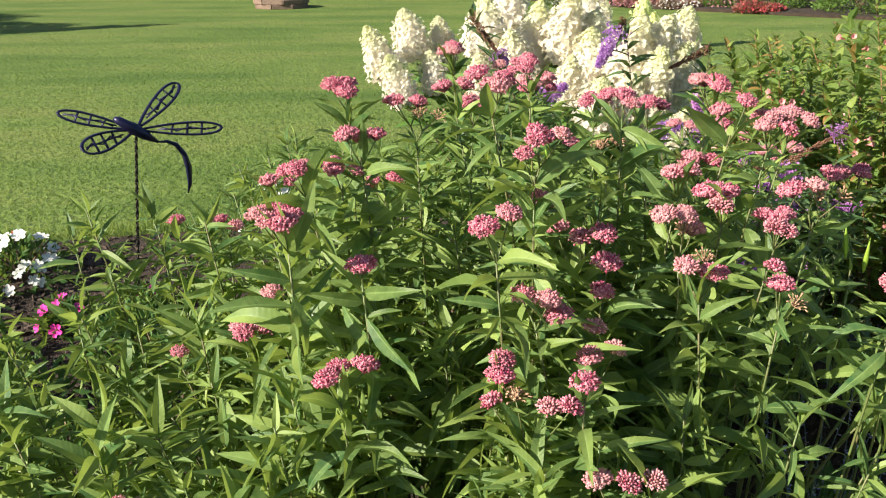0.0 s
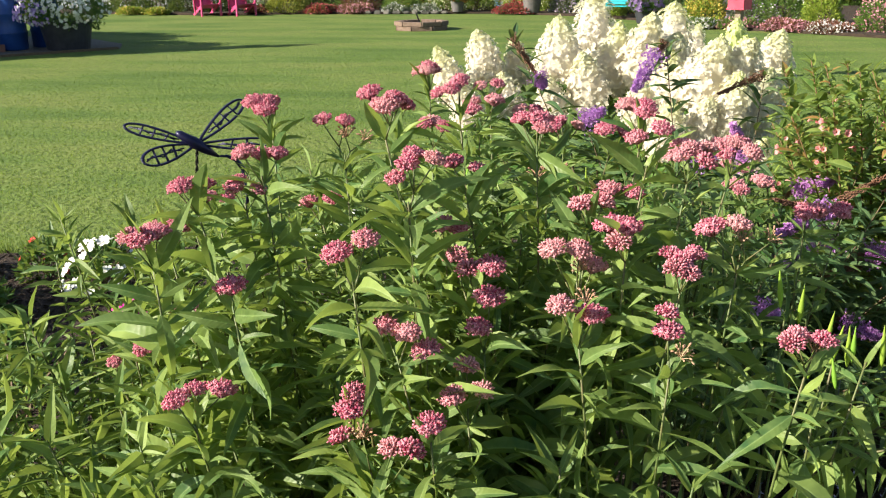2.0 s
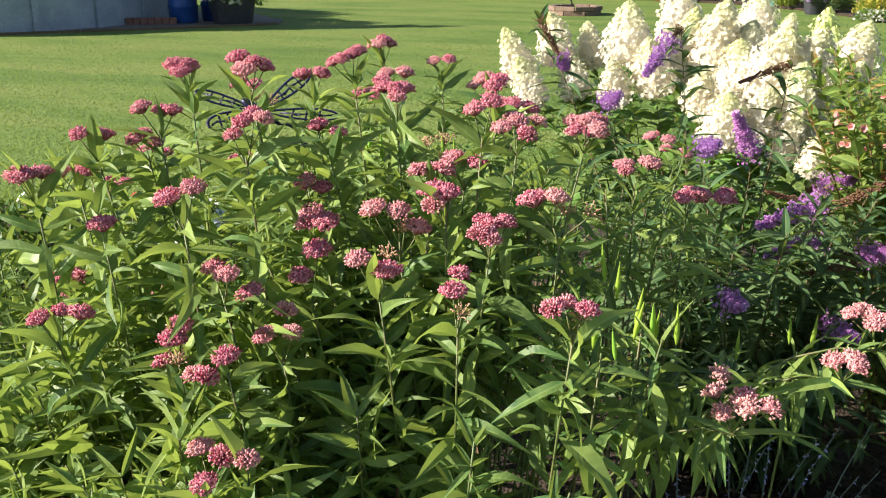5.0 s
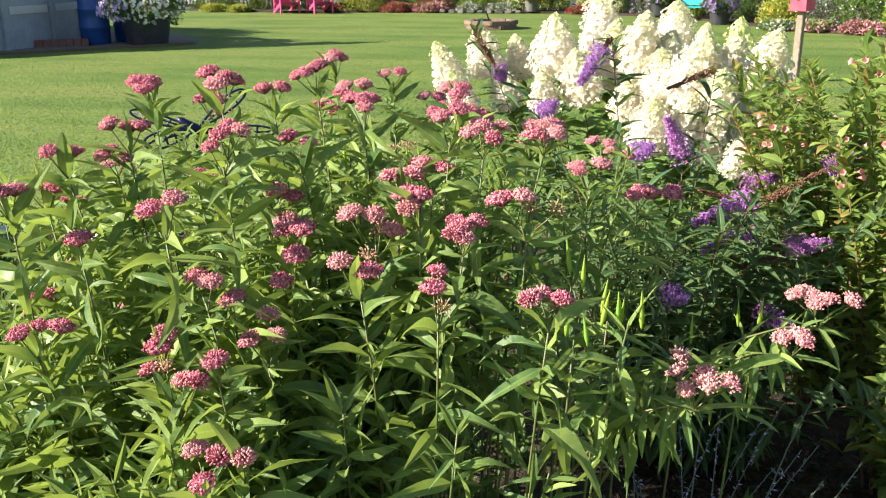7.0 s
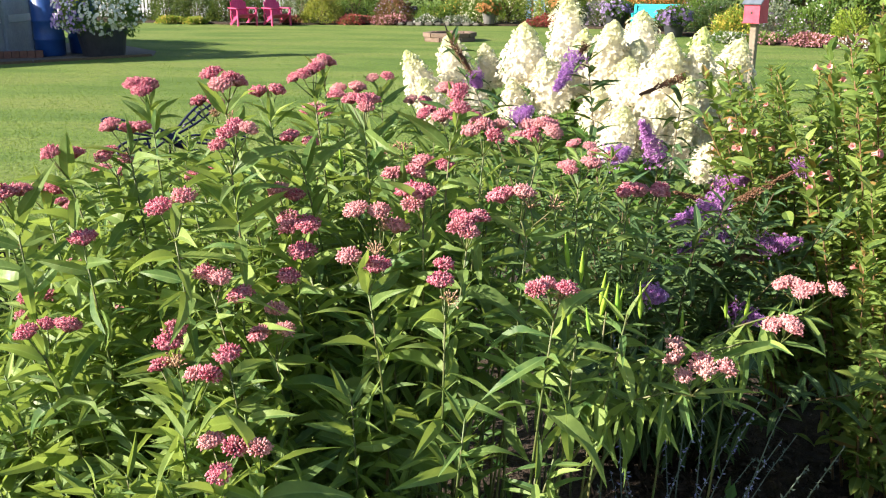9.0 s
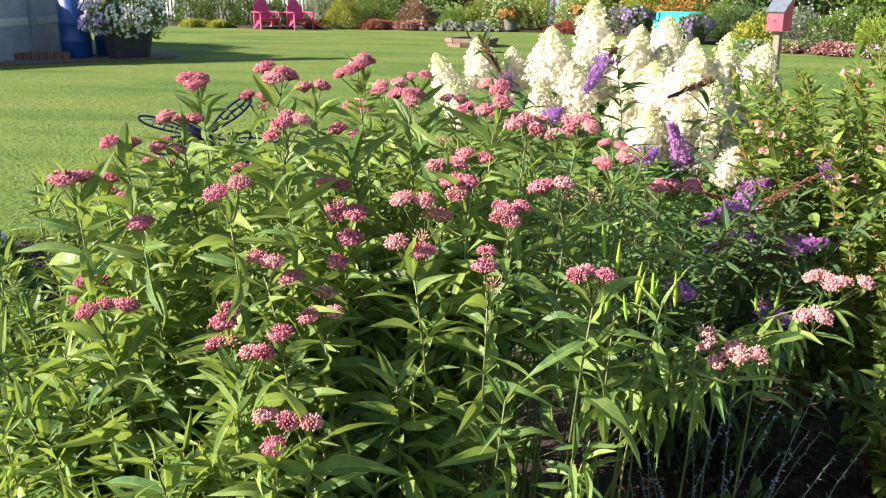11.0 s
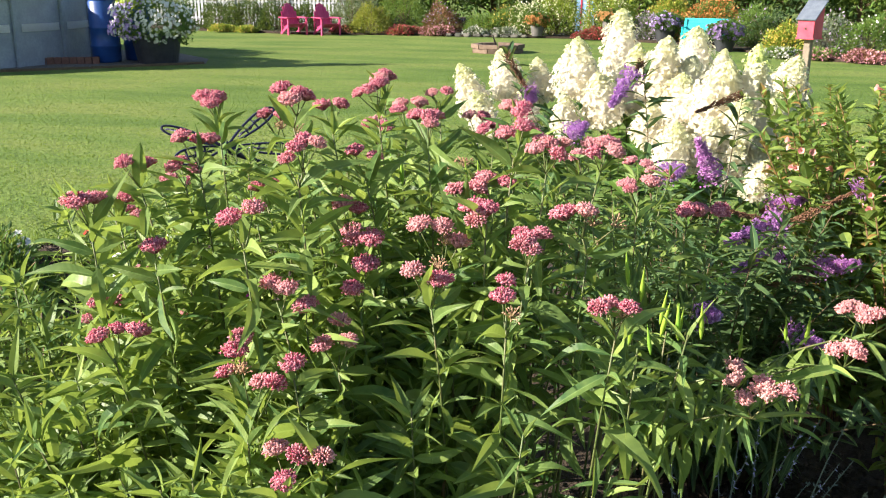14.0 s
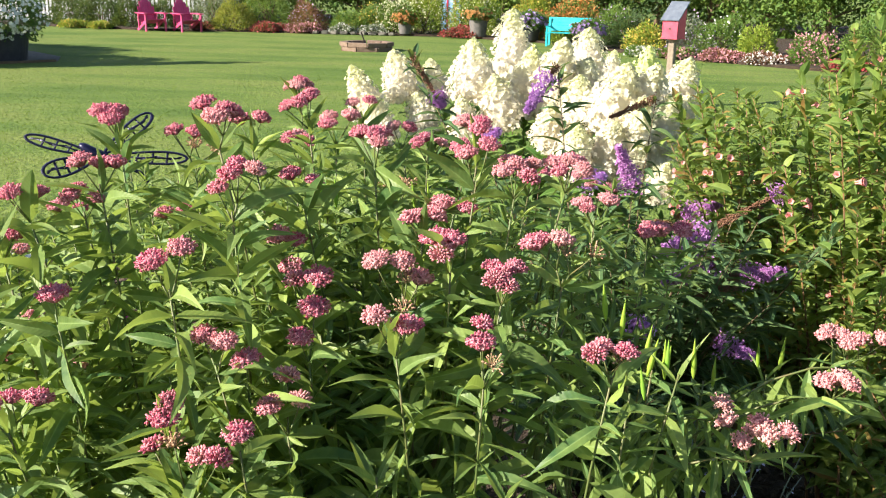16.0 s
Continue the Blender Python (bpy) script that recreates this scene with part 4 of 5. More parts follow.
# low plants of the bed
def mound(name, at, wide, tall, leaves, leaf_size, seed, material, label, category="plant", group=""):
    """A low plant: a rounded mass of small leaves, with some stems."""
    rs = np.random.RandomState(seed)
    thing = root(name, at, label, category, group)
    v = rs.normal(size=(leaves, 3))
    v /= np.linalg.norm(v, axis=1)[:, None]
    v[:, 2] = np.abs(v[:, 2])
    lump = 1 + 0.22 * np.sin(v[:, 0] * 5 + seed) * np.cos(v[:, 1] * 4 + seed * 2)
    r = (rs.uniform(0.45, 1.0, leaves) ** 0.5 * lump)[:, None]
    c = v * r * [wide / 2, wide / 2, tall * 0.88]
    ways = v * [1, 1, 0.8] + rs.normal(0, 0.55, (leaves, 3)) + [0, 0, 0.25]
    me = scatter_mesh("foliage", material, c, ways, leaf_size * rs.uniform(0.6, 1.3, leaves), leaf_size * 0.42 * rs.uniform(0.6, 1.2, leaves))
    put("foliage", me, thing, SPOT[thing.name])
    bm = bmesh.new()
    for k in range(7):
        a = k * 0.9 + seed
        tip = Vector(at) + Vector((wide * 0.33 * math.cos(a), wide * 0.33 * math.sin(a), tall * 0.75))
        tube(bm, bent(at, tip, n=4), [0.004 + tall * 0.006] * 2 + [0.003 + tall * 0.003] * 2, 4)
    part("stem_tuft", bm, WOODY, thing)
    return thing


def bloom_mesh(name, material, petals, size, cup):
    bm = bmesh.new()
    mid = bm.verts.new((0, 0, -0.15 * size))
    for k in range(petals):
        a = 2 * math.pi * k / petals
        o, q = Vector((math.cos(a), math.sin(a), 0)), Vector((-math.sin(a), math.cos(a), 0))
        w = 1.1 * math.pi / petals
        v = [bm.verts.new(p * size) for p in (o * 0.5 - q * w * 0.55 + Vector((0, 0, cup)), o * 0.95 - q * w * 0.45 + Vector((0, 0, cup * 1.3)),
                                              o * 1.05 + Vector((0, 0, cup)), o * 0.95 + q * w * 0.45 + Vector((0, 0, cup * 1.3)), o * 0.5 + q * w * 0.55 + Vector((0, 0, cup)))]
        for s, t in zip(v, v[1:]):
            bm.faces.new((mid, s, t))
    return mesh_of(name, bm, material)


def bedded(name, at, wide, tall, bloom, count, size, seed, label, leaf=None):
    thing = mound(name, at, wide, tall, 420, 0.05, seed, leaf or FINE_LEAF, label, "flower")
    rnd = random.Random(seed)
    for k in range(count):
        a, h = rnd.uniform(0, 6.28), rnd.uniform(0.15, 1)
        w = Vector((math.cos(a) * math.sqrt(1 - h * h), math.sin(a) * math.sqrt(1 - h * h), h))
        p = Vector(at) + Vector((w.x * wide * 0.52, w.y * wide * 0.52, w.z * tall * 0.98))
        put("flower", bloom, thing, stand(p, w + Vector((-0.2, -0.5, 0.3)), size * rnd.uniform(0.8, 1.15), rnd.uniform(0, 6)))


WHITE_BLOOM = bloom_mesh("flower", WHITE_PETAL, 5, 1.0, 0.05)
MAGENTA_BLOOM = bloom_mesh("flower", MAGENTA, 5, 1.0, 0.25)
RED_BLOOM = bloom_mesh("flower", RED_PETAL, 6, 1.0, 0.15)
YELLOW_BLOOM = bloom_mesh("flower", YELLOW_PETAL, 8, 1.0, 0.1)
bedded("impatiens", (-2.03, 4.00, 0.03), 0.42, 0.27, WHITE_BLOOM, 44, 0.030, 3, "low mound of white impatiens in the mulch")
bedded("impatiens", (-3.02, 3.98, 0.03), 0.40, 0.24, WHITE_BLOOM, 36, 0.030, 13, "low mound of white impatiens at the bed's edge")
bedded("impatiens", (-0.88, 4.50, 0.03), 0.36, 0.38, WHITE_BLOOM, 24, 0.028, 4, "low mound of white impatiens behind the milkweed")
bedded("petunia", (-1.62, 3.45, 0.03), 0.22, 0.14, MAGENTA_BLOOM, 9, 0.028, 5, "small magenta petunia at the bed's edge")
bedded("petunia", (-1.35, 3.62, 0.03), 0.26, 0.12, MAGENTA_BLOOM, 7, 0.020, 6, "small magenta petunia at the bed's edge")
bedded("salvia", (-2.45, 4.12, 0.03), 0.26, 0.22, RED_BLOOM, 8, 0.022, 7, "low red-flowered bedding plant beside the lawn")
bedded("salvia", (-2.15, 4.20, 0.03), 0.20, 0.20, RED_BLOOM, 5, 0.020, 8, "low red-flowered bedding plant beside the lawn")
bedded("marigold", (-1.05, 2.05, 0.03), 0.34, 0.42, YELLOW_BLOOM, 7, 0.016, 9, "low marigold with small yellow flowers")
for k, (x, y, w, h) in enumerate(((0.34, 1.22, 0.55, 0.50), (0.55, 1.36, 0.60, 0.52), (0.80, 1.40, 0.55, 0.44), (0.98, 1.72, 0.50, 0.36), (0.62, 1.12, 0.40, 0.26), (-2.7, 3.55, 0.6, 0.36), (-3.2, 3.35, 0.7, 0.42), (-2.65, 2.95, 0.7, 0.42), (-2.5, 3.45, 0.5, 0.30), (-2.1, 2.9, 0.6, 0.34), (-1.55, 2.5, 0.6, 0.42), (-1.2, 3.1, 0.45, 0.28), (-0.85, 2.5, 0.6, 0.5), (-0.3, 2.5, 0.6, 0.55), (0.15, 2.35, 0.5, 0.6), (-1.35, 1.65, 0.6, 0.5), (-1.0, 1.3, 0.5, 0.5),
                              (1.05, 3.35, 0.7, 0.62), (0.55, 3.45, 0.8, 0.70), (1.45, 3.85, 0.8, 0.7), (0.05, 3.4, 0.7, 0.6), (1.3, 4.4, 0.8, 0.6))):
    mound("bedding_plant", (x, y, 0.03), w, h, 700, 0.06, 20 + k, FINE_LEAF, "green leafy bedding plant filling the bed", "plant", "leafy bedding plants")


def feathery(at, tall, seed):
    rs = np.random.RandomState(seed)
    thing = root("cosmos", at, "feathery dark green cosmos foliage without flowers", "plant", "feathery plants")
    for k in range(9):
        a = k * 2.4
        tip = Vector(at) + Vector((0.14 * math.cos(a), 0.14 * math.sin(a), tall * rs.uniform(0.7, 1.0)))
        pts = bent(at, tip, n=6)
        bm = bmesh.new()
        tube(bm, pts, [0.003] * 6, 4)
        part("stem", bm, MILK_STEM, thing)
        n = 60
        c = np.array([along(pts, s)[0] for s in rs.uniform(0.3, 1, n)]) - np.array(at)
        put("foliage", scatter_mesh("foliage", FINE_LEAF, c, rs.normal(0, 1, (n, 3)) + [0, 0, 0.5], rs.uniform(0.04, 0.07, n), np.full(n, 0.006)), thing, SPOT[thing.name])


feathery((-0.98, 4.45, 0.03), 0.48, 1)
feathery((-0.70, 4.20, 0.03), 0.45, 2)
feathery((-1.12, 4.05, 0.03), 0.36, 3)

rnd = random.Random(41)
sage = root("russian_sage", (1.08, 1.62, 0.03), "wispy grey-stemmed sage with tiny pale blue flowers", "plant")
for k in range(26):
    tip = Vector((rnd.uniform(0.72, 1.26), rnd.uniform(1.30, 1.85), rnd.uniform(0.46, 0.86)))
    pts = bent((0.90 + (tip.x - 1.08) * 0.5 + rnd.uniform(-0.12, 0.14), 1.62 + (tip.y - 1.62) * 0.4, 0.03), tip, n=6)
    bm = bmesh.new()
    tube(bm, pts, [0.0022, 0.002, 0.0018, 0.0015, 0.0012, 0.001], 4)
    stem = part("stem", bm, SAGE, sage)
    rs = np.random.RandomState(k)
    c = np.array([along(pts, s)[0] for s in rs.uniform(0.45, 1.0, 34)])
    put("flower_spray", scatter_mesh("flower_spray", SAGE_FLOWER if k % 2 else SAGE, c, rs.normal(0, 1, (34, 3)), rs.uniform(0.006, 0.013, 34), rs.uniform(0.004, 0.006, 34)), stem, Matrix())
    tagged(bpy.data.objects[stem.children[0].name], kind="stuff")


# bark chips on the mulch that shows
rs = np.random.RandomState(4)
n = 9000
cx = np.concatenate([rs.uniform(-3.4, -1.0, n // 2), rs.uniform(0.7, 2.6, n // 2)])
cy = np.concatenate([rs.uniform(2.6, 4.7, n // 2), rs.uniform(0.6, 3.0, n // 2)])
ok = inside(cx, cy, BED)
cx, cy = cx[ok], cy[ok]
n = len(cx)
tagged(new("bark_chips", scatter_mesh("bark_chips", CHIP, np.stack([cx, cy, np.full(n, 0.034)], 1), np.stack([rs.normal(size=n), rs.normal(size=n), np.abs(rs.normal(0, 0.25, n))], 1),
       rs.uniform(0.02, 0.055, n), rs.uniform(0.008, 0.02, n))), "dark shredded bark chips of the mulch", "mulch", "", "stuff")


# ---- dragonfly garden stake ----
BODY = Vector((-1.184, 3.37, 0.914))
fly = root("dragonfly_stake", (BODY.x - 0.09, BODY.y, 0.03), "dark blue metal dragonfly ornament on a twisted rod stake", "garden ornament")
bm = bmesh.new()
turns = 150
for k in range(2):
    tube(bm, [(BODY.x - 0.09 * (1 - i / turns) + 0.0032 * math.cos(i * 0.55 + k * math.pi), BODY.y + 0.0032 * math.sin(i * 0.55 + k * math.pi), 0.03 + (BODY.z - 0.035) * i / turns) for i in range(turns + 1)], [0.0042] * (turns + 1), 5)
part("rod", bm, ROD, fly, "twisted steel rod", True)
bm = bmesh.new()
axis = Vector((0.088, 0.05, -0.072))
tube(bm, [BODY - axis * 0.75, BODY - axis * 0.62, BODY - axis * 0.35, BODY - axis * 0.1, BODY + axis * 0.35, BODY + axis * 0.8], [0.010, 0.024, 0.028, 0.036, 0.028, 0.008], 10, flat=0.7)
part("body", bm, IRON, fly, smooth=True)
bm = bmesh.new()
foot = BODY + axis * 0.8
tube(bm, [foot + Vector(p) for p in ((0, 0, 0), (0.030, 0.015, -0.001), (0.062, 0.03, -0.018), (0.086, 0.045, -0.062), (0.098, 0.05, -0.120), (0.096, 0.05, -0.185), (0.086, 0.045, -0.225))],
     [0.008, 0.013, 0.019, 0.023, 0.024, 0.017, 0.005], 8, flat=0.5)
part("tail", bm, IRON, fly, smooth=True)
for tipway, wide in (((-0.258, -0.09, 0.087), 0.052), ((-0.148, -0.18, -0.036), 0.085), ((0.112, 0.25, 0.142), 0.072), ((0.306, 0.13, -0.020), 0.060)):
    t = Vector(tipway)
    side = t.cross(Vector((0.3, -1.0, 0.55))).normalized()
    bm = bmesh.new()
    n = 26
    rim = []
    for i in range(n):
        s = i / n
        u = 0.5 - 0.5 * math.cos(2 * math.pi * s)
        w = math.sin(2 * math.pi * s) * wide / 2 * (0.25 + 0.75 * u ** 0.8) * 1.15
        rim.append(BODY + t * (0.06 + 0.94 * u) + side * w)
    tube(bm, rim, [0.0080] * n, 6, True, 0.6)
    for u0, u1, w0, w1 in ((0.25, 0.45, -0.10, 0.12), (0.40, 0.36, -0.34, 0.30), (0.42, 0.62, 0.14, -0.10), (0.58, 0.56, -0.40, 0.36), (0.62, 0.80, -0.10, 0.10), (0.76, 0.74, -0.42, 0.40), (0.80, 0.94, 0.10, -0.08), (0.20, 0.92, 0.0, 0.02)):
        tube(bm, [BODY + t * (0.06 + 0.94 * u0) + side * w0 * wide, BODY + t * (0.06 + 0.94 * u1) + side * w1 * wide], [0.0055, 0.0055], 5, False, 0.6)
    part("wing", bm, IRON, fly, smooth=True)


# ---- things on the lawn ----
def birdhouse():
    x, y = 2.37, 12.9
    thing = root("birdhouse", (x, y, 0.0), "raspberry-red wooden birdhouse with a grey sloping roof on a weathered post", "birdhouse")
    turn = Matrix.Rotation(radians(-32), 4, "Z")
    part("post", box(bmesh.new(), (x, y, 0.465), (0.088, 0.088, 0.93), turn, 0.006), POST_WOOD, thing)
    z = 0.945
    bm = bmesh.new()
    w, d, h1, h2 = 0.22, 0.26, 0.24, 0.44
    p = [Vector(v) for v in ((-w / 2, -d / 2, 0), (w / 2, -d / 2, 0), (w / 2, d / 2, 0), (-w / 2, d / 2, 0), (-w / 2, -d / 2, h1), (w / 2, -d / 2, h1), (w / 2, d / 2, h2), (-w / 2, d / 2, h2))]
    v = [bm.verts.new(Matrix.Translation((x, y, z)) @ turn @ q) for q in p]
    for f in ((0, 3, 2, 1), (0, 1, 5, 4), (1, 2, 6, 5), (2, 3, 7, 6), (3, 0, 4, 7), (4, 5, 6, 7)):
        bm.faces.new([v[i] for i in f])
    part("body", bm, RED_PAINT, thing)
    bm = bmesh.new()
    tilt = math.atan2(h2 - h1, d)
    box(bm, Vector((x, y, z + (h1 + h2) / 2 + 0.012)), (0.27, 0.40, 0.018), turn @ Matrix.Rotation(tilt, 4, "X"), 0.003)
    part("roof", bm, GREY_ROOF, thing, "grey sheet roof")
    bm = bmesh.new()
    m = Matrix.Translation((x, y, z)) @ turn
    # no opening is cut: a solid dark disc stands for the hole's shaded inside
    tube(bm, [m @ Vector((0, -d / 2 - 0.004, 0.12)), m @ Vector((0, -d / 2 + 0.01, 0.12))], [0.016, 0.016], 12)
    part("entrance_hole", bm, DARK_WOOD, thing)
    bm = bmesh.new()
    box(bm, (x, y, z - 0.008), (0.245, 0.285, 0.016), turn, 0.002)
    part("floor_board", bm, RED_PAINT, thing)


birdhouse()


def fire_ring():
    cx, cy, r = -3.6, 22.0, 0.64
    thing = root("fire_ring", (cx, cy, 0), "ring of weathered red-brown blocks round a fire pit", "fire pit")
    for row in range(2):
        for k in range(8):
            a = (k + row * 0.5) * math.pi / 4 + 0.2
            bm = bmesh.new()
            wedge = []
            for rr, da in ((r - 0.14, -0.37), (r - 0.14, 0.37), (r + 0.02, 0.375), (r + 0.02, -0.375)):
                wedge.append((cx + rr * math.cos(a + da), cy + rr * math.sin(a + da)))
            lo = [bm.verts.new((px, py, row * 0.105)) for px, py in wedge]
            hi = [bm.verts.new((px, py, row * 0.105 + 0.1)) for px, py in wedge]
            bm.faces.new(lo[::-1]), bm.faces.new(hi)
            for i in range(4):
                bm.faces.new((lo[i], lo[(i + 1) % 4], hi[(i + 1) % 4], hi[i]))
            bmesh.ops.bevel(bm, geom=list(bm.edges), offset=0.008, segments=1, affect="EDGES")
            part("block", bm, BRICK, thing)
    part("ash", lathe(bmesh.new(), (cx, cy, 0), [(0.50, 0.005), (0.48, 0.03), (0.2, 0.06), (0.05, 0.05)], 20), ASH, thing)
    bm = bmesh.new()
    tube(bm, [(cx - 0.02, cy, 0.03), (cx - 0.06, cy + 0.02, 0.2), (cx - 0.14, cy + 0.03, 0.42)], [0.022, 0.02, 0.016], 7)
    part("poker", bm, ROD, thing, "dark iron stick leaning out")


fire_ring()


def pool():
    c, r, tall = Vector((-15.95, 16.0, 0)), 4.42, 1.32
    thing = root("swimming_pool", c, "round above-ground pool with a grey wall and a white band", "pool")
    part("wall", lathe(bmesh.new(), c, [(r, 0.0), (r, tall)], 96), POOL_GREY, thing, smooth=False)
    bm = bmesh.new()
    lathe(bm, c, [(r - 0.1, tall), (r + 0.10, tall + 0.002), (r + 0.11, tall + 0.05), (r - 0.1, tall + 0.055)], 96)
    part("rim", bm, POOL_WHITE, thing)
    for k in range(22):
        a = 2 * math.pi * k / 22 + 0.05
        bm = bmesh.new()
        box(bm, (c.x + (r + 0.035) * math.cos(a), c.y + (r + 0.035) * math.sin(a), tall / 2), (0.07, 0.13, tall), Matrix.Rotation(a, 4, "Z"), 0.012)
        part("upright", bm, POOL_GREY, thing)
        bm = bmesh.new()
        n = 7
        arc = [a + 0.03 + (2 * math.pi / 22 - 0.06) * i / (n - 1) for i in range(n)]
        lo = [bm.verts.new((c.x + (r + 0.03) * math.cos(b), c.y + (r + 0.03) * math.sin(b), 0.67)) for b in arc]
        hi = [bm.verts.new((c.x + (r + 0.03) * math.cos(b), c.y + (r + 0.03) * math.sin(b), 0.82)) for b in arc]
        for i in range(n - 1):
            bm.faces.new((lo[i], lo[i + 1], hi[i + 1], hi[i]))
        bmesh.ops.solidify(bm, geom=list(bm.faces), thickness=-0.01)
        part("band", bm, POOL_WHITE, thing, "white band panel")


pool()
flat_bed("gravel_pad", [(-13.6, 11.85), (-11.41, 14.18), (-10.27, 15.27), (-8.75, 16.95), (-9.2, 17.9), (-11.0, 19.5), (-21.0, 21.0), (-21.0, 11.0)], 0.015, GRAVEL, "gravel pad round the pool")
EDGING = [Vector((-13.6, 11.8, 0)), Vector((-11.41, 14.13, 0)), Vector((-10.27, 15.22, 0)), Vector((-8.75, 16.9, 0))]
for p, q in zip(EDGING, EDGING[1:]):
    d = q - p
    bm = box(bmesh.new(), (p + q) / 2 + Vector((0, 0, 0.015)), (d.length - 0.02, 0.07, 0.06), Matrix.Rotation(math.atan2(d.y, d.x), 4, "Z"), 0.012)
    solo("timber_edging", bm, WOODY, "dark weathered timber edging along the lawn", "edging")
for k in range(9):
    p = Vector((-11.75, 15.55, 0)).lerp(Vector((-10.75, 16.12, 0)), k / 8)
    bm = box(bmesh.new(), p + Vector((0, 0, 0.08)), (0.132, 0.12, 0.14), Matrix.Rotation(0.52, 4, "Z"), 0.006)
    solo("paving_block", bm, RED_BRICK, "loose red-brown paving block beside the pool", "brick")


def barrel(x, y):
    thing = root("rain_barrel", (x, y, 0.015), "tall blue plastic barrel beside the pool", "barrel")
    part("body", lathe(bmesh.new(), (x, y, 0.015), [(0.26, 0), (0.285, 0.03), (0.29, 0.30), (0.305, 0.32), (0.305, 0.35), (0.29, 0.37), (0.29, 0.66), (0.305, 0.68), (0.305, 0.71), (0.29, 0.73), (0.285, 1.20), (0.26, 1.24)], 36), BLUE, thing, smooth=True)
    part("lid", lathe(bmesh.new(), (x, y, 1.255), [(0.27, 0), (0.275, 0.02), (0.25, 0.035)], 36), BLUE, thing)


barrel(-10.78, 16.55)
barrel(-10.5, 17.3)


def planter(name, at, rim, foot, tall, pot, mass, blooms, sizes, seed, label):
    """A tapered pot with a mounded plant; blooms: (mesh, count)."""
    thing = root(name, at, label, "planter", "")
    r = rim
    part("pot", lathe(bmesh.new(), at, [(foot, 0), (foot + (r - foot) * 0.9, tall * 0.9), (r, tall * 0.9), (r * 1.03, tall), (r * 0.92, tall), (r * 0.9, tall * 0.93)], 32), pot, thing, smooth=False)
    w, h = mass
    rs = np.random.RandomState(seed)
    n = 5200
    v = rs.normal(size=(n, 3))
    v /= np.linalg.norm(v, axis=1)[:, None]
    def lump(u):
        return 1 + 0.16 * math.sin(u[0] * 6 + seed) * math.cos(u[1] * 5 + seed) + 0.10 * math.sin(u[2] * 9 + u[0] * 4)

    lumps = np.array([lump(u) for u in v])[:, None]
    c = v * lumps * (rs.uniform(0.5, 1, n)[:, None] ** 0.5) * [w / 2, w / 2, h / 2] + [0, 0, tall + h * 0.28]
    put("foliage", scatter_mesh("foliage", FINE_LEAF, c, v + rs.normal(0, 0.6, (n, 3)), rs.uniform(0.04, 0.09, n), rs.uniform(0.02, 0.04, n)), thing, SPOT[thing.name])
    for me, count in blooms:
        for k in range(count):
            u = Vector(rs.normal(size=3)).normalized()
            if u.y > 0.35:
                u.y = -u.y
            if name == "petunia_planter" and me is LILAC_BLOOM and u.x > -0.1:
                u.x = -u.x
            f = lump(u) * rs.uniform(0.93, 1.06)
            p = Vector(at) + Vector((u.x * w * 0.51 * f, u.y * w * 0.51 * f, u.z * h * 0.5 * f + tall + h * 0.28))
            if p.z < at[2] + tall * 0.75:
                continue
            put("flower", me, thing, stand(p, u + Vector((0, -0.3, 0.2)), rs.uniform(*sizes), rs.uniform(0, 6)))
    return thing


LILAC_BLOOM = bloom_mesh("flower", LILAC, 5, 1.0, 0.2)
big = planter("petunia_planter", (-9.72, 16.75, 0.015), 0.50, 0.40, 0.56, DARK_POT, (1.60, 1.02), ((WHITE_BLOOM, 400), (LILAC_BLOOM, 330)), (0.024, 0.040), 1,
              "large dark planter overflowing with white and lilac petunias")
rs = np.random.RandomState(8)
c = rs.normal(0, 1, (160, 3)) * [0.20, 0.16, 0.12] + [-0.30, -0.30, 1.30]
tagged(put("coleus", scatter_mesh("coleus", leafy("lime foliage", (0.30, 0.40, 0.04), (0.45, 0.50, 0.08), 0.3, 0.5, island=True, vein=0), c, rs.normal(0, 0.6, (160, 3)) + [0, -0.3, 0.6], rs.uniform(0.10, 0.18, 160), rs.uniform(0.06, 0.10, 160)), big, SPOT[big.name]), "lime-green leaves", "", "", "stuff")


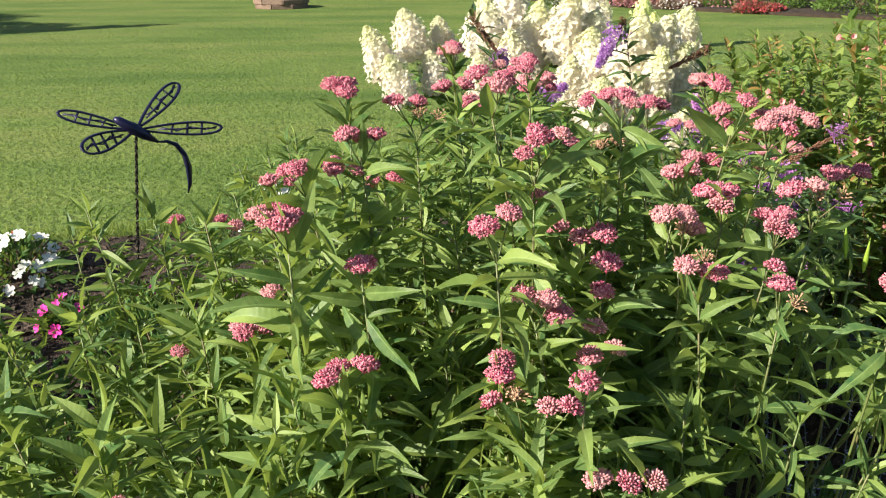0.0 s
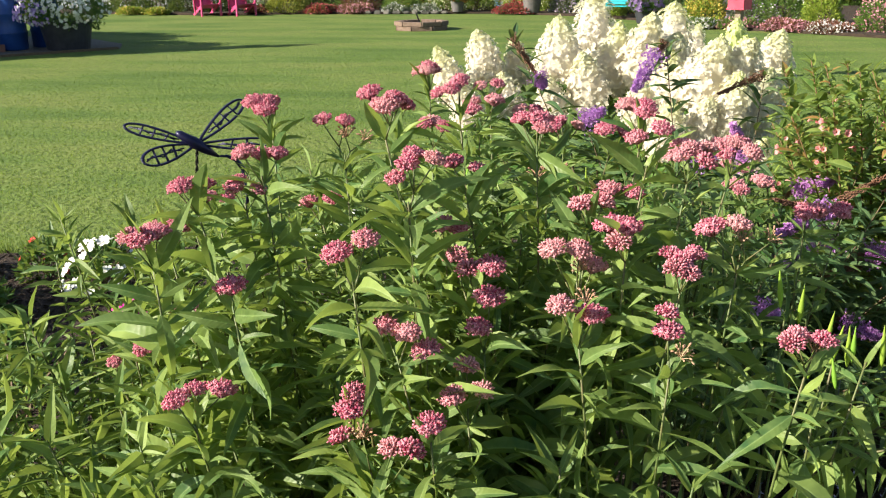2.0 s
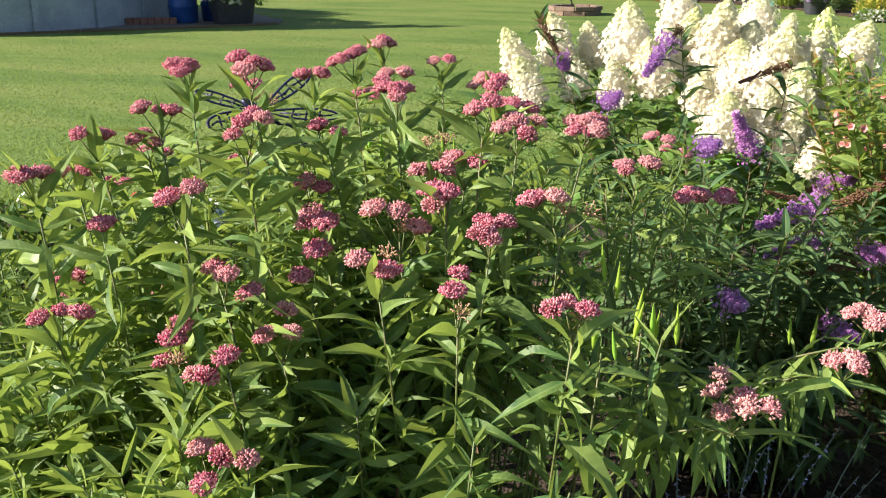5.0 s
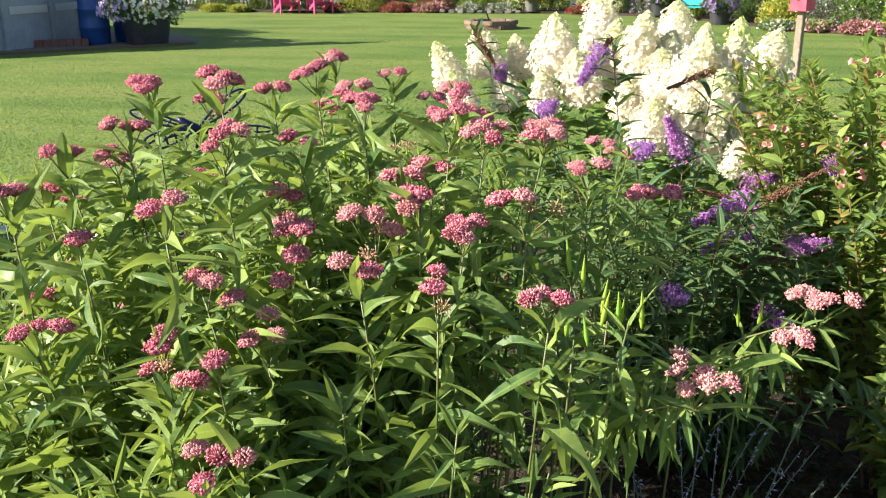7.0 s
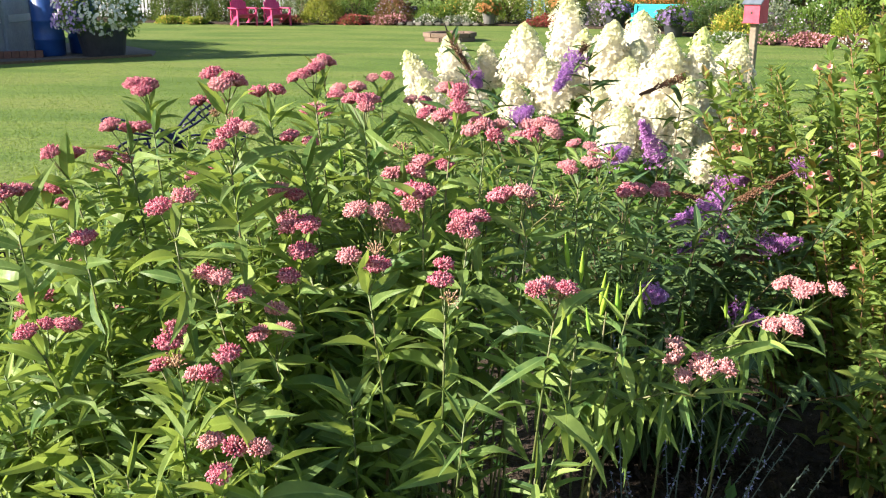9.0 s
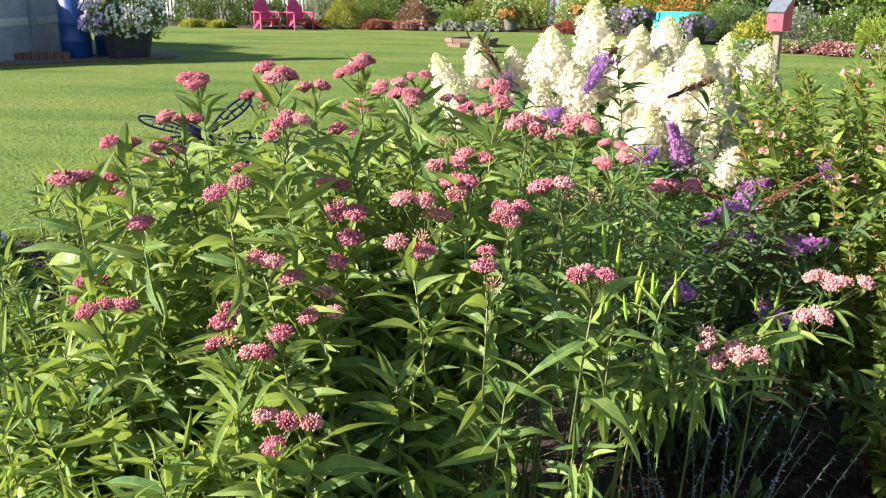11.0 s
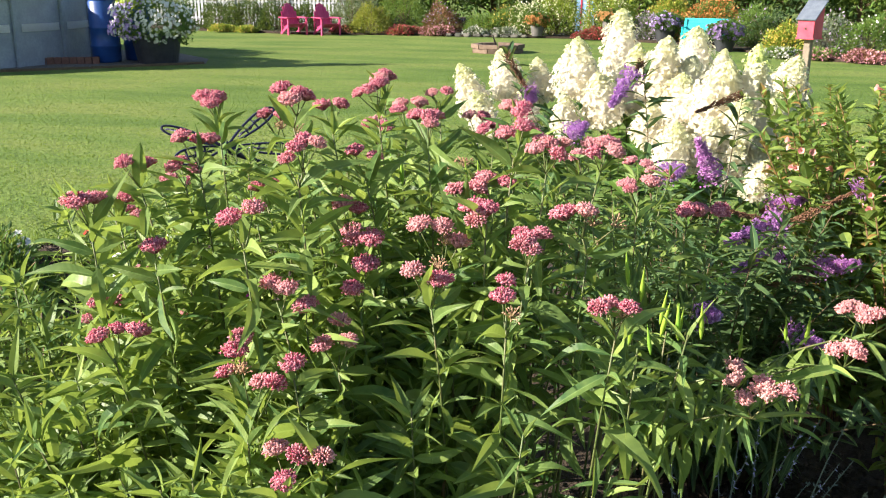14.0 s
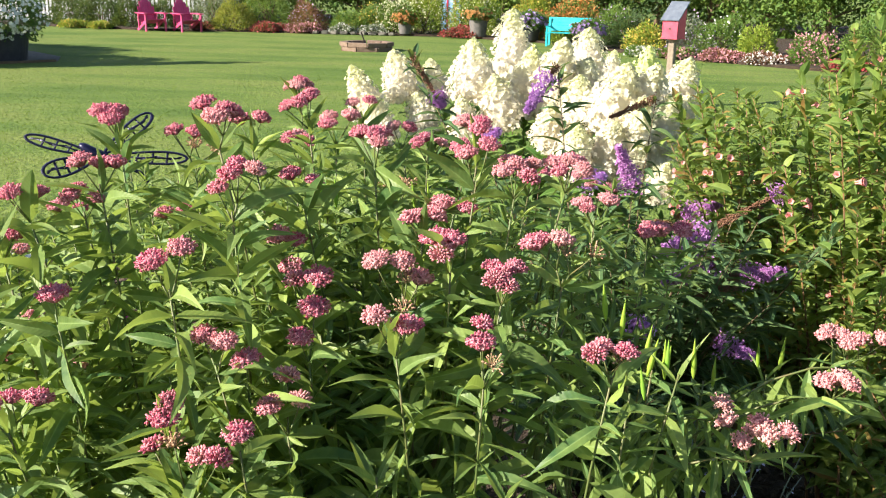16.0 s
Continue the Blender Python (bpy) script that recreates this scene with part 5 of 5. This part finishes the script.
def adirondack(at, facing):
    thing = root("adirondack_chair", at, "pink plastic Adirondack garden chair on the lawn's edge", "chair", "pink chairs")
    m = Matrix.Translation(at) @ Matrix.Rotation(facing, 4, "Z")

    def slab(name, points, thick, across):
        """A bar of the given thickness along points in the chair's own y and z, at x from across."""
        bm = bmesh.new()
        x0, x1 = across
        for (y0, z0), (y1, z1) in zip(points, points[1:]):
            d = Vector((0, y1 - y0, z1 - z0))
            turn = Matrix.Rotation(math.atan2(d.z, d.y), 4, "X")
            box(bm, Vector(((x0 + x1) / 2, (y0 + y1) / 2, (z0 + z1) / 2)), (x1 - x0, d.length + thick * 0.5, thick), turn, 0.005)
        bm.transform(m)
        part(name, bm, PINK, thing)

    for k in range(5):
        slab("seat_slat", [(-0.36 + k * 0.125, 0.36 - k * 0.028), (-0.25 + k * 0.125, 0.335 - k * 0.028)], 0.022, (-0.26, 0.26))
    for k, x in enumerate((-0.225, -0.15, -0.075, 0.0, 0.075, 0.15, 0.225)):
        top = 0.98 - 5.0 * x * x
        slab("back_slat", [(0.24, 0.24), (0.24 + (top - 0.24) * 0.42, top)], 0.02, (x - 0.036, x + 0.036))
    for x in (-0.31, 0.31):
        slab("arm", [(-0.42, 0.54), (0.36, 0.54)], 0.03, (x - 0.07, x + 0.07))
        slab("front_leg", [(-0.34, 0.0), (-0.34, 0.53)], 0.09, (x - 0.02, x + 0.02))
        slab("back_leg", [(-0.36, 0.36), (0.46, 0.02)], 0.09, (x * 0.86 - 0.015, x * 0.86 + 0.015))
        slab("arm_brace", [(0.30, 0.10), (0.32, 0.53)], 0.06, (x * 0.95 - 0.015, x * 0.95 + 0.015))
    slab("back_rail", [(0.33, 0.50), (0.37, 0.52)], 0.05, (-0.30, 0.30))


adirondack((-11.46, 27.75, 0.0), radians(44))
adirondack((-10.36, 27.85, 0.0), radians(44))


def garden_bench(at, facing):
    thing = root("garden_bench", at, "turquoise painted garden bench in the border", "bench")
    m = Matrix.Translation(at) @ Matrix.Rotation(facing, 4, "Z") @ Matrix.Diagonal((1.0, 0.9, 0.82, 1))

    def bar(name, centre, size, tilt=0.0):
        bm = box(bmesh.new(), centre, size, Matrix.Rotation(tilt, 4, "X"), 0.006)
        bm.transform(m)
        part(name, bm, TEAL, thing)

    for k in range(4):
        bar("seat_slat", (0, -0.18 + k * 0.11, 0.44), (1.2, 0.095, 0.025))
    for k in range(5):
        bar("back_slat", (0, 0.235 + k * 0.022, 0.53 + k * 0.088), (1.2, 0.022, 0.0875), -0.24)
    for x in (-0.55, 0.55):
        bar("front_leg", (x, -0.2, 0.22), (0.06, 0.06, 0.44))
        bar("back_leg", (x, 0.24, 0.45), (0.06, 0.06, 0.9), -0.12)
        bar("arm", (x, 0.0, 0.64), (0.07, 0.5, 0.03))
        bar("arm_post", (x, -0.2, 0.53), (0.05, 0.05, 0.2))


garden_bench((1.32, 25.3, 0.0), radians(-12))

ORANGE_BLOOM = bloom_mesh("flower", petal("orange petal", (0.42, 0.15, 0.05), (0.52, 0.24, 0.09), None), 8, 1.0, 0.2)
VIOLET_BLOOM = bloom_mesh("flower", petal("violet petal", (0.12, 0.07, 0.22), (0.26, 0.18, 0.38), None), 5, 1.0, 0.2)
RUST_BLOOM = bloom_mesh("flower", petal("rust petal", (0.30, 0.14, 0.05), (0.42, 0.22, 0.08), None), 6, 1.0, 0.2)
planter("chrysanthemum_pot", (-3.62, 28.45, 0.06), 0.22, 0.16, 0.38, GREY_POT, (0.68, 0.38), ((ORANGE_BLOOM, 110),), (0.04, 0.06), 2, "grey pot of orange chrysanthemums")
planter("grass_pot", (-1.3, 27.9, 0.06), 0.30, 0.22, 0.55, GREY_POT, (0.88, 0.36), ((RUST_BLOOM, 110),), (0.04, 0.06), 3, "tall grey pot with rust-brown foliage")
planter("petunia_pot", (1.80, 24.1, 0.0), 0.28, 0.20, 0.36, DARK_POT, (0.82, 0.48), ((VIOLET_BLOOM, 140),), (0.035, 0.055), 4, "dark pot overflowing with violet petunias")
planter("petunia_pot", (0.28, 26.85, 0.06), 0.30, 0.22, 0.38, DARK_POT, (0.85, 0.50), ((VIOLET_BLOOM, 70), (LILAC_BLOOM, 40)), (0.035, 0.055), 5, "dark pot overflowing with lilac petunias")


# ---- fence, border and hedge ----
def picket_fence():
    thing = root("picket_fence", (-14.5, 31.2, 0.06), "white picket fence with scalloped tops behind the border", "fence")
    x0, x1, y = -19.6, -10.6, 31.2
    bay = 2.15
    n = int((x1 - x0) / bay)
    for k in range(n + 1):
        part("post", box(bmesh.new(), (x0 + k * bay, y, 0.78), (0.12, 0.12, 1.5), None, 0.01), FENCE_WHITE, thing)
        part("post_cap", box(bmesh.new(), (x0 + k * bay, y, 1.55), (0.15, 0.15, 0.05), None, 0.012), FENCE_WHITE, thing)
    for k in range(n):
        for z in (0.35, 0.92):
            part("rail", box(bmesh.new(), (x0 + (k + 0.5) * bay, y + 0.03, z), (bay - 0.12, 0.04, 0.09), None, 0.004), FENCE_WHITE, thing)
        for i in range(14):
            s = (i + 0.5) / 14
            h = 1.42 - 0.26 * math.sin(math.pi * s)
            bm = bmesh.new()
            px = x0 + k * bay + 0.06 + s * (bay - 0.12)
            v = [bm.verts.new(p) for p in ((px - 0.04, y - 0.012, 0.1), (px + 0.04, y - 0.012, 0.1), (px + 0.04, y - 0.012, h - 0.04), (px, y - 0.012, h), (px - 0.04, y - 0.012, h - 0.04))]
            w = [bm.verts.new(q.co + Vector((0, 0.02, 0))) for q in v]
            bm.faces.new(v), bm.faces.new(w[::-1])
            for j in range(5):
                bm.faces.new((v[j], w[j], w[(j + 1) % 5], v[(j + 1) % 5]))
            part("picket", bm, FENCE_WHITE, thing)


picket_fence()

TONES = {
    "dark": leafy("dark border foliage", (0.018, 0.045, 0.016), (0.05, 0.09, 0.025), 0.2, 0.5, island=True, vein=0),
    "green": leafy("green border foliage", (0.062, 0.125, 0.027), (0.14, 0.22, 0.045), 0.3, 0.5, island=True, vein=0),
    "lime": leafy("lime border foliage", (0.14, 0.21, 0.025), (0.29, 0.34, 0.05), 0.3, 0.5, island=True, vein=0),
    "gold": leafy("gold border foliage", (0.19, 0.19, 0.03), (0.29, 0.28, 0.05), 0.3, 0.5, island=True, vein=0),
    "grey": leafy("grey-green border foliage", (0.10, 0.13, 0.09), (0.20, 0.22, 0.16), 0.2, 0.6, island=True, vein=0),
    "wine": leafy("wine-red border foliage", (0.14, 0.045, 0.04), (0.24, 0.10, 0.075), 0.2, 0.5, island=True, vein=0),
    "cream": petal("cream border flowers", (0.66, 0.66, 0.42), (0.74, 0.74, 0.56), None),
    "pink": petal("pink border flowers", (0.48, 0.20, 0.25), (0.62, 0.36, 0.40), None),
    "red": petal("red border flowers", (0.32, 0.04, 0.05), (0.42, 0.09, 0.09), None),
    "orange": petal("orange border flowers", (0.46, 0.18, 0.05), (0.56, 0.29, 0.10), None),
    "yellow": petal("yellow border flowers", (0.46, 0.36, 0.05), (0.54, 0.45, 0.12), None),
    "white": petal("white border flowers", (0.58, 0.57, 0.55), (0.68, 0.67, 0.66), None),
    "mauve": petal("mauve border flowers", (0.34, 0.26, 0.40), (0.48, 0.40, 0.52), None),
}


def border_plant(x, y, wide, tall, leaf, flower, share, label, seed, kind="border_plant", leaf_size=0.085):
    n = int(min(4800, 900 + 1700 * wide * max(0.5, tall)))
    thing = mound(kind, (x, y, 0.05), wide, tall, n, leaf_size, seed, TONES[leaf], label, "plant")
    if flower:
        rs = np.random.RandomState(seed + 500)
        k = int(n * share * (0.7 if flower == "orange" else 0.38))
        v = rs.normal(size=(k, 3))
        v /= np.linalg.norm(v, axis=1)[:, None]
        v[:, 2] = np.abs(v[:, 2])
        v[:, 1] = np.where(v[:, 1] > 0.5, -v[:, 1], v[:, 1])
        lump = 1 + 0.22 * np.sin(v[:, 0] * 5 + seed) * np.cos(v[:, 1] * 4 + seed * 2)
        c = v * lump[:, None] * rs.uniform(0.9, 1.08, k)[:, None] * [wide / 2, wide / 2, tall * 0.9]
        put("blossom", scatter_mesh("blossom", TONES[flower], c, v + rs.normal(0, 0.7, (k, 3)), rs.uniform(0.04, 0.085, k), rs.uniform(0.035, 0.065, k)), thing, SPOT[thing.name])


LEFT_BORDER = [
    (-15.08, 29.72, 1.60, 1.05, "dark", None, 0, "dark leafy border shrub by the fence"), (-13.93, 29.51, 1.60, 1.25, "dark", None, 0, "dark leafy border shrub by the fence"),
    (-12.76, 29.30, 1.50, 1.20, "dark", None, 0, "strappy dark green border plant by the fence"), (-11.80, 29.33, 1.13, 0.95, "dark", None, 0, "leafy green border plant by the chairs"),
    (-14.35, 28.36, 0.89, 0.20, "lime", "yellow", 0.3, "low yellow edging plant"), (-13.30, 28.14, 0.67, 0.18, "lime", "yellow", 0.3, "low yellow edging plant"),
    (-10.27, 30.13, 1.93, 1.53, "grey", None, 0, "tall blue-green grassy border plant"), (-8.50, 30.24, 1.69, 1.69, "green", None, 0, "tall green border shrub behind chairs"),
    (-9.23, 28.87, 1.42, 0.97, "gold", None, 0, "golden-leaved rounded shrub beside the chairs"), (-10.09, 28.56, 0.80, 0.21, "wine", "red", 0.2, "low wine-red edging plant beside chairs"),
    (-8.03, 28.66, 1.13, 0.26, "wine", "red", 0.4, "low red-flowered edging plant"), (-6.84, 28.67, 1.11, 0.27, "wine", "pink", 0.5, "low pink sedum edging plant"),
    (-7.04, 29.79, 1.22, 1.00, "wine", "mauve", 0.15, "bronze feathery border plant"), (-5.49, 29.28, 1.31, 0.71, "green", None, 0, "clipped dark green border plant")]
MID_BORDER = [
    (-5.63, 28.75, 0.87, 0.24, "grey", "white", 0.3, "low silvery edging plant before stones"), (-4.69, 28.73, 0.97, 0.24, "grey", "white", 0.3, "low silvery edging plant before stones"),
    (-4.90, 29.48, 1.19, 0.86, "green", "yellow", 0.25, "leafy border plant with yellow flowers"), (-4.05, 29.22, 1.18, 1.12, "green", "cream", 0.5, "cream-flowered hydrangea shrub in the border"),
    (-3.21, 30.01, 1.59, 1.80, "lime", "cream", 0.25, "tall lime-green hydrangea shrub"), (-1.55, 29.41, 1.79, 1.68, "lime", "cream", 0.25, "tall lime-green hydrangea shrub"),
    (-1.82, 28.26, 1.27, 0.28, "wine", "red", 0.6, "low bright red edging plant"), (-0.23, 28.10, 1.03, 0.77, "grey", "mauve", 0.4, "grey-mauve seed-headed border plant"),
    (0.40, 29.22, 1.33, 1.54, "lime", "yellow", 0.3, "tall yellow-green border shrub"), (0.75, 27.63, 1.22, 0.86, "green", "orange", 0.45, "bushy orange-flowered border plant by the pots"),
    (1.60, 28.09, 1.59, 1.25, "green", "orange", 0.5, "tall orange-flowered border plant"), (1.05, 26.27, 0.60, 0.55, "lime", None, 0, "lime-leaved border plant beside a bench"),
    (2.65, 26.80, 1.47, 1.08, "green", "mauve", 0.15, "leafy mixed border plant")]
RIGHT_BORDER = [
    (3.27, 23.73, 1.14, 0.71, "lime", "yellow", 0.5, "golden yellow border plant"), (2.92, 25.12, 1.35, 0.97, "dark", None, 0, "dark leafy border shrub"),
    (2.97, 22.22, 0.76, 0.18, "green", "white", 0.4, "low white and pink edging plant"), (3.76, 21.92, 0.86, 0.20, "green", "pink", 0.5, "low pink-flowered edging plant"),
    (4.67, 21.38, 1.04, 0.22, "wine", "pink", 0.6, "low pink-flowered edging plant"), (5.45, 20.82, 0.93, 0.21, "wine", "white", 0.4, "low pale-flowered edging plant"),
    (4.27, 23.54, 1.45, 0.92, "grey", "mauve", 0.2, "silvery seed-headed border plant"), (4.98, 23.07, 1.43, 1.00, "green", "white", 0.05, "mixed leafy border plant"),
    (5.58, 21.98, 0.94, 0.80, "lime", None, 0, "bright green leafy border plant"), (6.49, 20.74, 1.03, 0.70, "green", "pink", 0.45, "pink hydrangea in the border"),
    (6.86, 19.53, 1.03, 0.16, "wine", "red", 0.5, "low red-leaved edging plant in the border"), (7.55, 20.48, 1.41, 1.03, "green", None, 0, "leafy green border shrub"),
    (8.80, 19.01, 1.68, 1.21, "green", None, 0, "leafy green border shrub")]
for k, row in enumerate(LEFT_BORDER + MID_BORDER + RIGHT_BORDER):
    border_plant(*row, 60 + k)


def tall_tree(x, y, wide, tall, tone, seed):
    """A dense shrub-like tree that closes the garden: trunk, limbs and a crown of many leaves."""
    rs = np.random.RandomState(seed)
    thing = root("hedge_tree", (x, y, 0.05), "dense green tree of the hedge behind the border", "tree", "hedge trees")
    bm = bmesh.new()
    tube(bm, [(x, y, 0.0), (x + 0.05, y, tall * 0.4), (x, y + 0.05, tall * 0.85)], [0.13, 0.09, 0.03], 8)
    part("trunk", bm, WOODY, thing)
    for k in range(6):
        a = k * 1.05 + seed
        bm = bmesh.new()
        z = tall * (0.2 + 0.1 * k)
        tube(bm, [(x, y, z), (x + wide * 0.2 * math.cos(a), y + wide * 0.2 * math.sin(a), z + 0.25), (x + wide * 0.4 * math.cos(a), y + wide * 0.4 * math.sin(a), z + 0.4)], [0.045, 0.03, 0.012], 5)
        part("limb", bm, WOODY, thing)
    n = 3200
    blobs = rs.normal(0, 1, (26, 3)) * [wide * 0.27, wide * 0.27, tall * 0.24] + [0, 0, tall * 0.5]
    c = blobs[rs.randint(0, 26, n)] + rs.normal(0, 0.22, (n, 3)) * wide * 0.5
    c[:, 2] = np.clip(c[:, 2], 0.02, None)
    put("crown", scatter_mesh("crown", TONES[tone], c, rs.normal(0, 1, (n, 3)) + [0, -0.3, 0.2], rs.uniform(0.12, 0.24, n), rs.uniform(0.07, 0.13, n)), thing, SPOT[thing.name])


rs = np.random.RandomState(77)
for k in range(22):
    x = -23.5 + k * 1.75
    y = 33.2 - 0.16 * max(0, x - 3) ** 1.35 + rs.uniform(-0.4, 0.4)
    tall_tree(x, y, 2.5, rs.uniform(2.8, 4.2), "dark" if k % 5 == 1 else "green", k)
for k in range(14):
    tall_tree(-21 + k * 2.9, 37.5 - 0.12 * max(0, -21 + k * 2.9 - 5) ** 1.3, 4.2, rs.uniform(5, 7), "dark", 40 + k)


def shade_tree(x, y, base, wide, tall, pointed, seed, label):
    """A large unseen tree, added for its shadow on pool and lawn: trunk, limbs and a dense crown."""
    rs = np.random.RandomState(seed)
    thing = root("garden_tree", (x, y, 0), label, "tree")
    bm = bmesh.new()
    tube(bm, [(x, y, 0), (x + 0.1, y, base + tall * 0.3), (x, y, base + tall * 0.9)], [0.25, 0.17, 0.04], 9)
    part("trunk", bm, WOODY, thing)
    for k in range(9):
        a, z = k * 2.4, base + tall * (0.1 + 0.08 * k)
        r = wide * 0.42 * ((1 - k / 10) if pointed else math.sin(math.pi * (0.15 + 0.075 * k)))
        bm = bmesh.new()
        tube(bm, [(x, y, z), (x + r * math.cos(a), y + r * math.sin(a), z + 0.2)], [0.07, 0.02], 5)
        part("limb", bm, WOODY, thing)
    n = 26000
    v = rs.normal(size=(n, 3))
    v /= np.linalg.norm(v, axis=1)[:, None]
    v *= rs.uniform(0, 1, n)[:, None] ** (1 / 3)
    z = v[:, 2] * 0.5 + 0.5
    if pointed:
        z = 1 - rs.uniform(0, 1, n) ** 0.5
        r = (1 - z) * rs.uniform(0.2, 1, n) ** 0.5
        a = rs.uniform(0, 6.283, n)
        v[:, 0], v[:, 1] = r * np.cos(a), r * np.sin(a)
    c = np.stack([v[:, 0] * wide / 2, v[:, 1] * wide / 2, base + z * tall], 1) + rs.normal(0, 0.05, (n, 3))
    put("crown", scatter_mesh("crown", TONES["green"], c, rs.normal(0, 1, (n, 3)), rs.uniform(0.22, 0.40, n), rs.uniform(0.14, 0.24, n)), thing, SPOT[thing.name])


# both stand out of view, sized and placed by where their shadows fall
shade_tree(-19.2, 11.0, 0.6, 2.9, 7.2, True, 1, "unseen pointed conifer added to cast its shadow on the lawn")
shade_tree(-22.1, 13.3, 1.2, 7.2, 5.7, False, 2, "unseen broad leafy tree added to shade the pool")


def shed_door():
    thing = root("painted_door", (-2.45, 31.2, 0.06), "pale blue painted panel door with red stripes between the shrubs", "door")
    part("panel", box(bmesh.new(), (-2.45, 31.2, 1.06), (0.62, 0.05, 2.0), None, 0.006), PALE_BLUE, thing)
    for dx in (-0.12, 0.14):
        part("stripe", box(bmesh.new(), (-2.45 + dx, 31.168, 1.1), (0.05, 0.012, 1.8), None, 0.002), RED_PAINT, thing)
    part("frame", box(bmesh.new(), (-2.85, 31.22, 1.06), (0.14, 0.10, 2.1), None, 0.008), DARK_WOOD, thing)


shed_door()
for k in range(9):
    p = Vector((-6.4, 28.25, 0)).lerp(Vector((-4.0, 28.3, 0)), k / 8)
    bm = box(bmesh.new(), p + Vector((0, 0, 0.055)), (0.19 + 0.02 * (k * 5 % 4), 0.16, 0.09 + 0.015 * (k * 3 % 4)), Matrix.Rotation(0.25 * math.sin(k * 2.3), 4, "Z"), 0.03)
    solo("edging_stone", bm, EDGE_STONE, "grey stone edging the border", "stone")
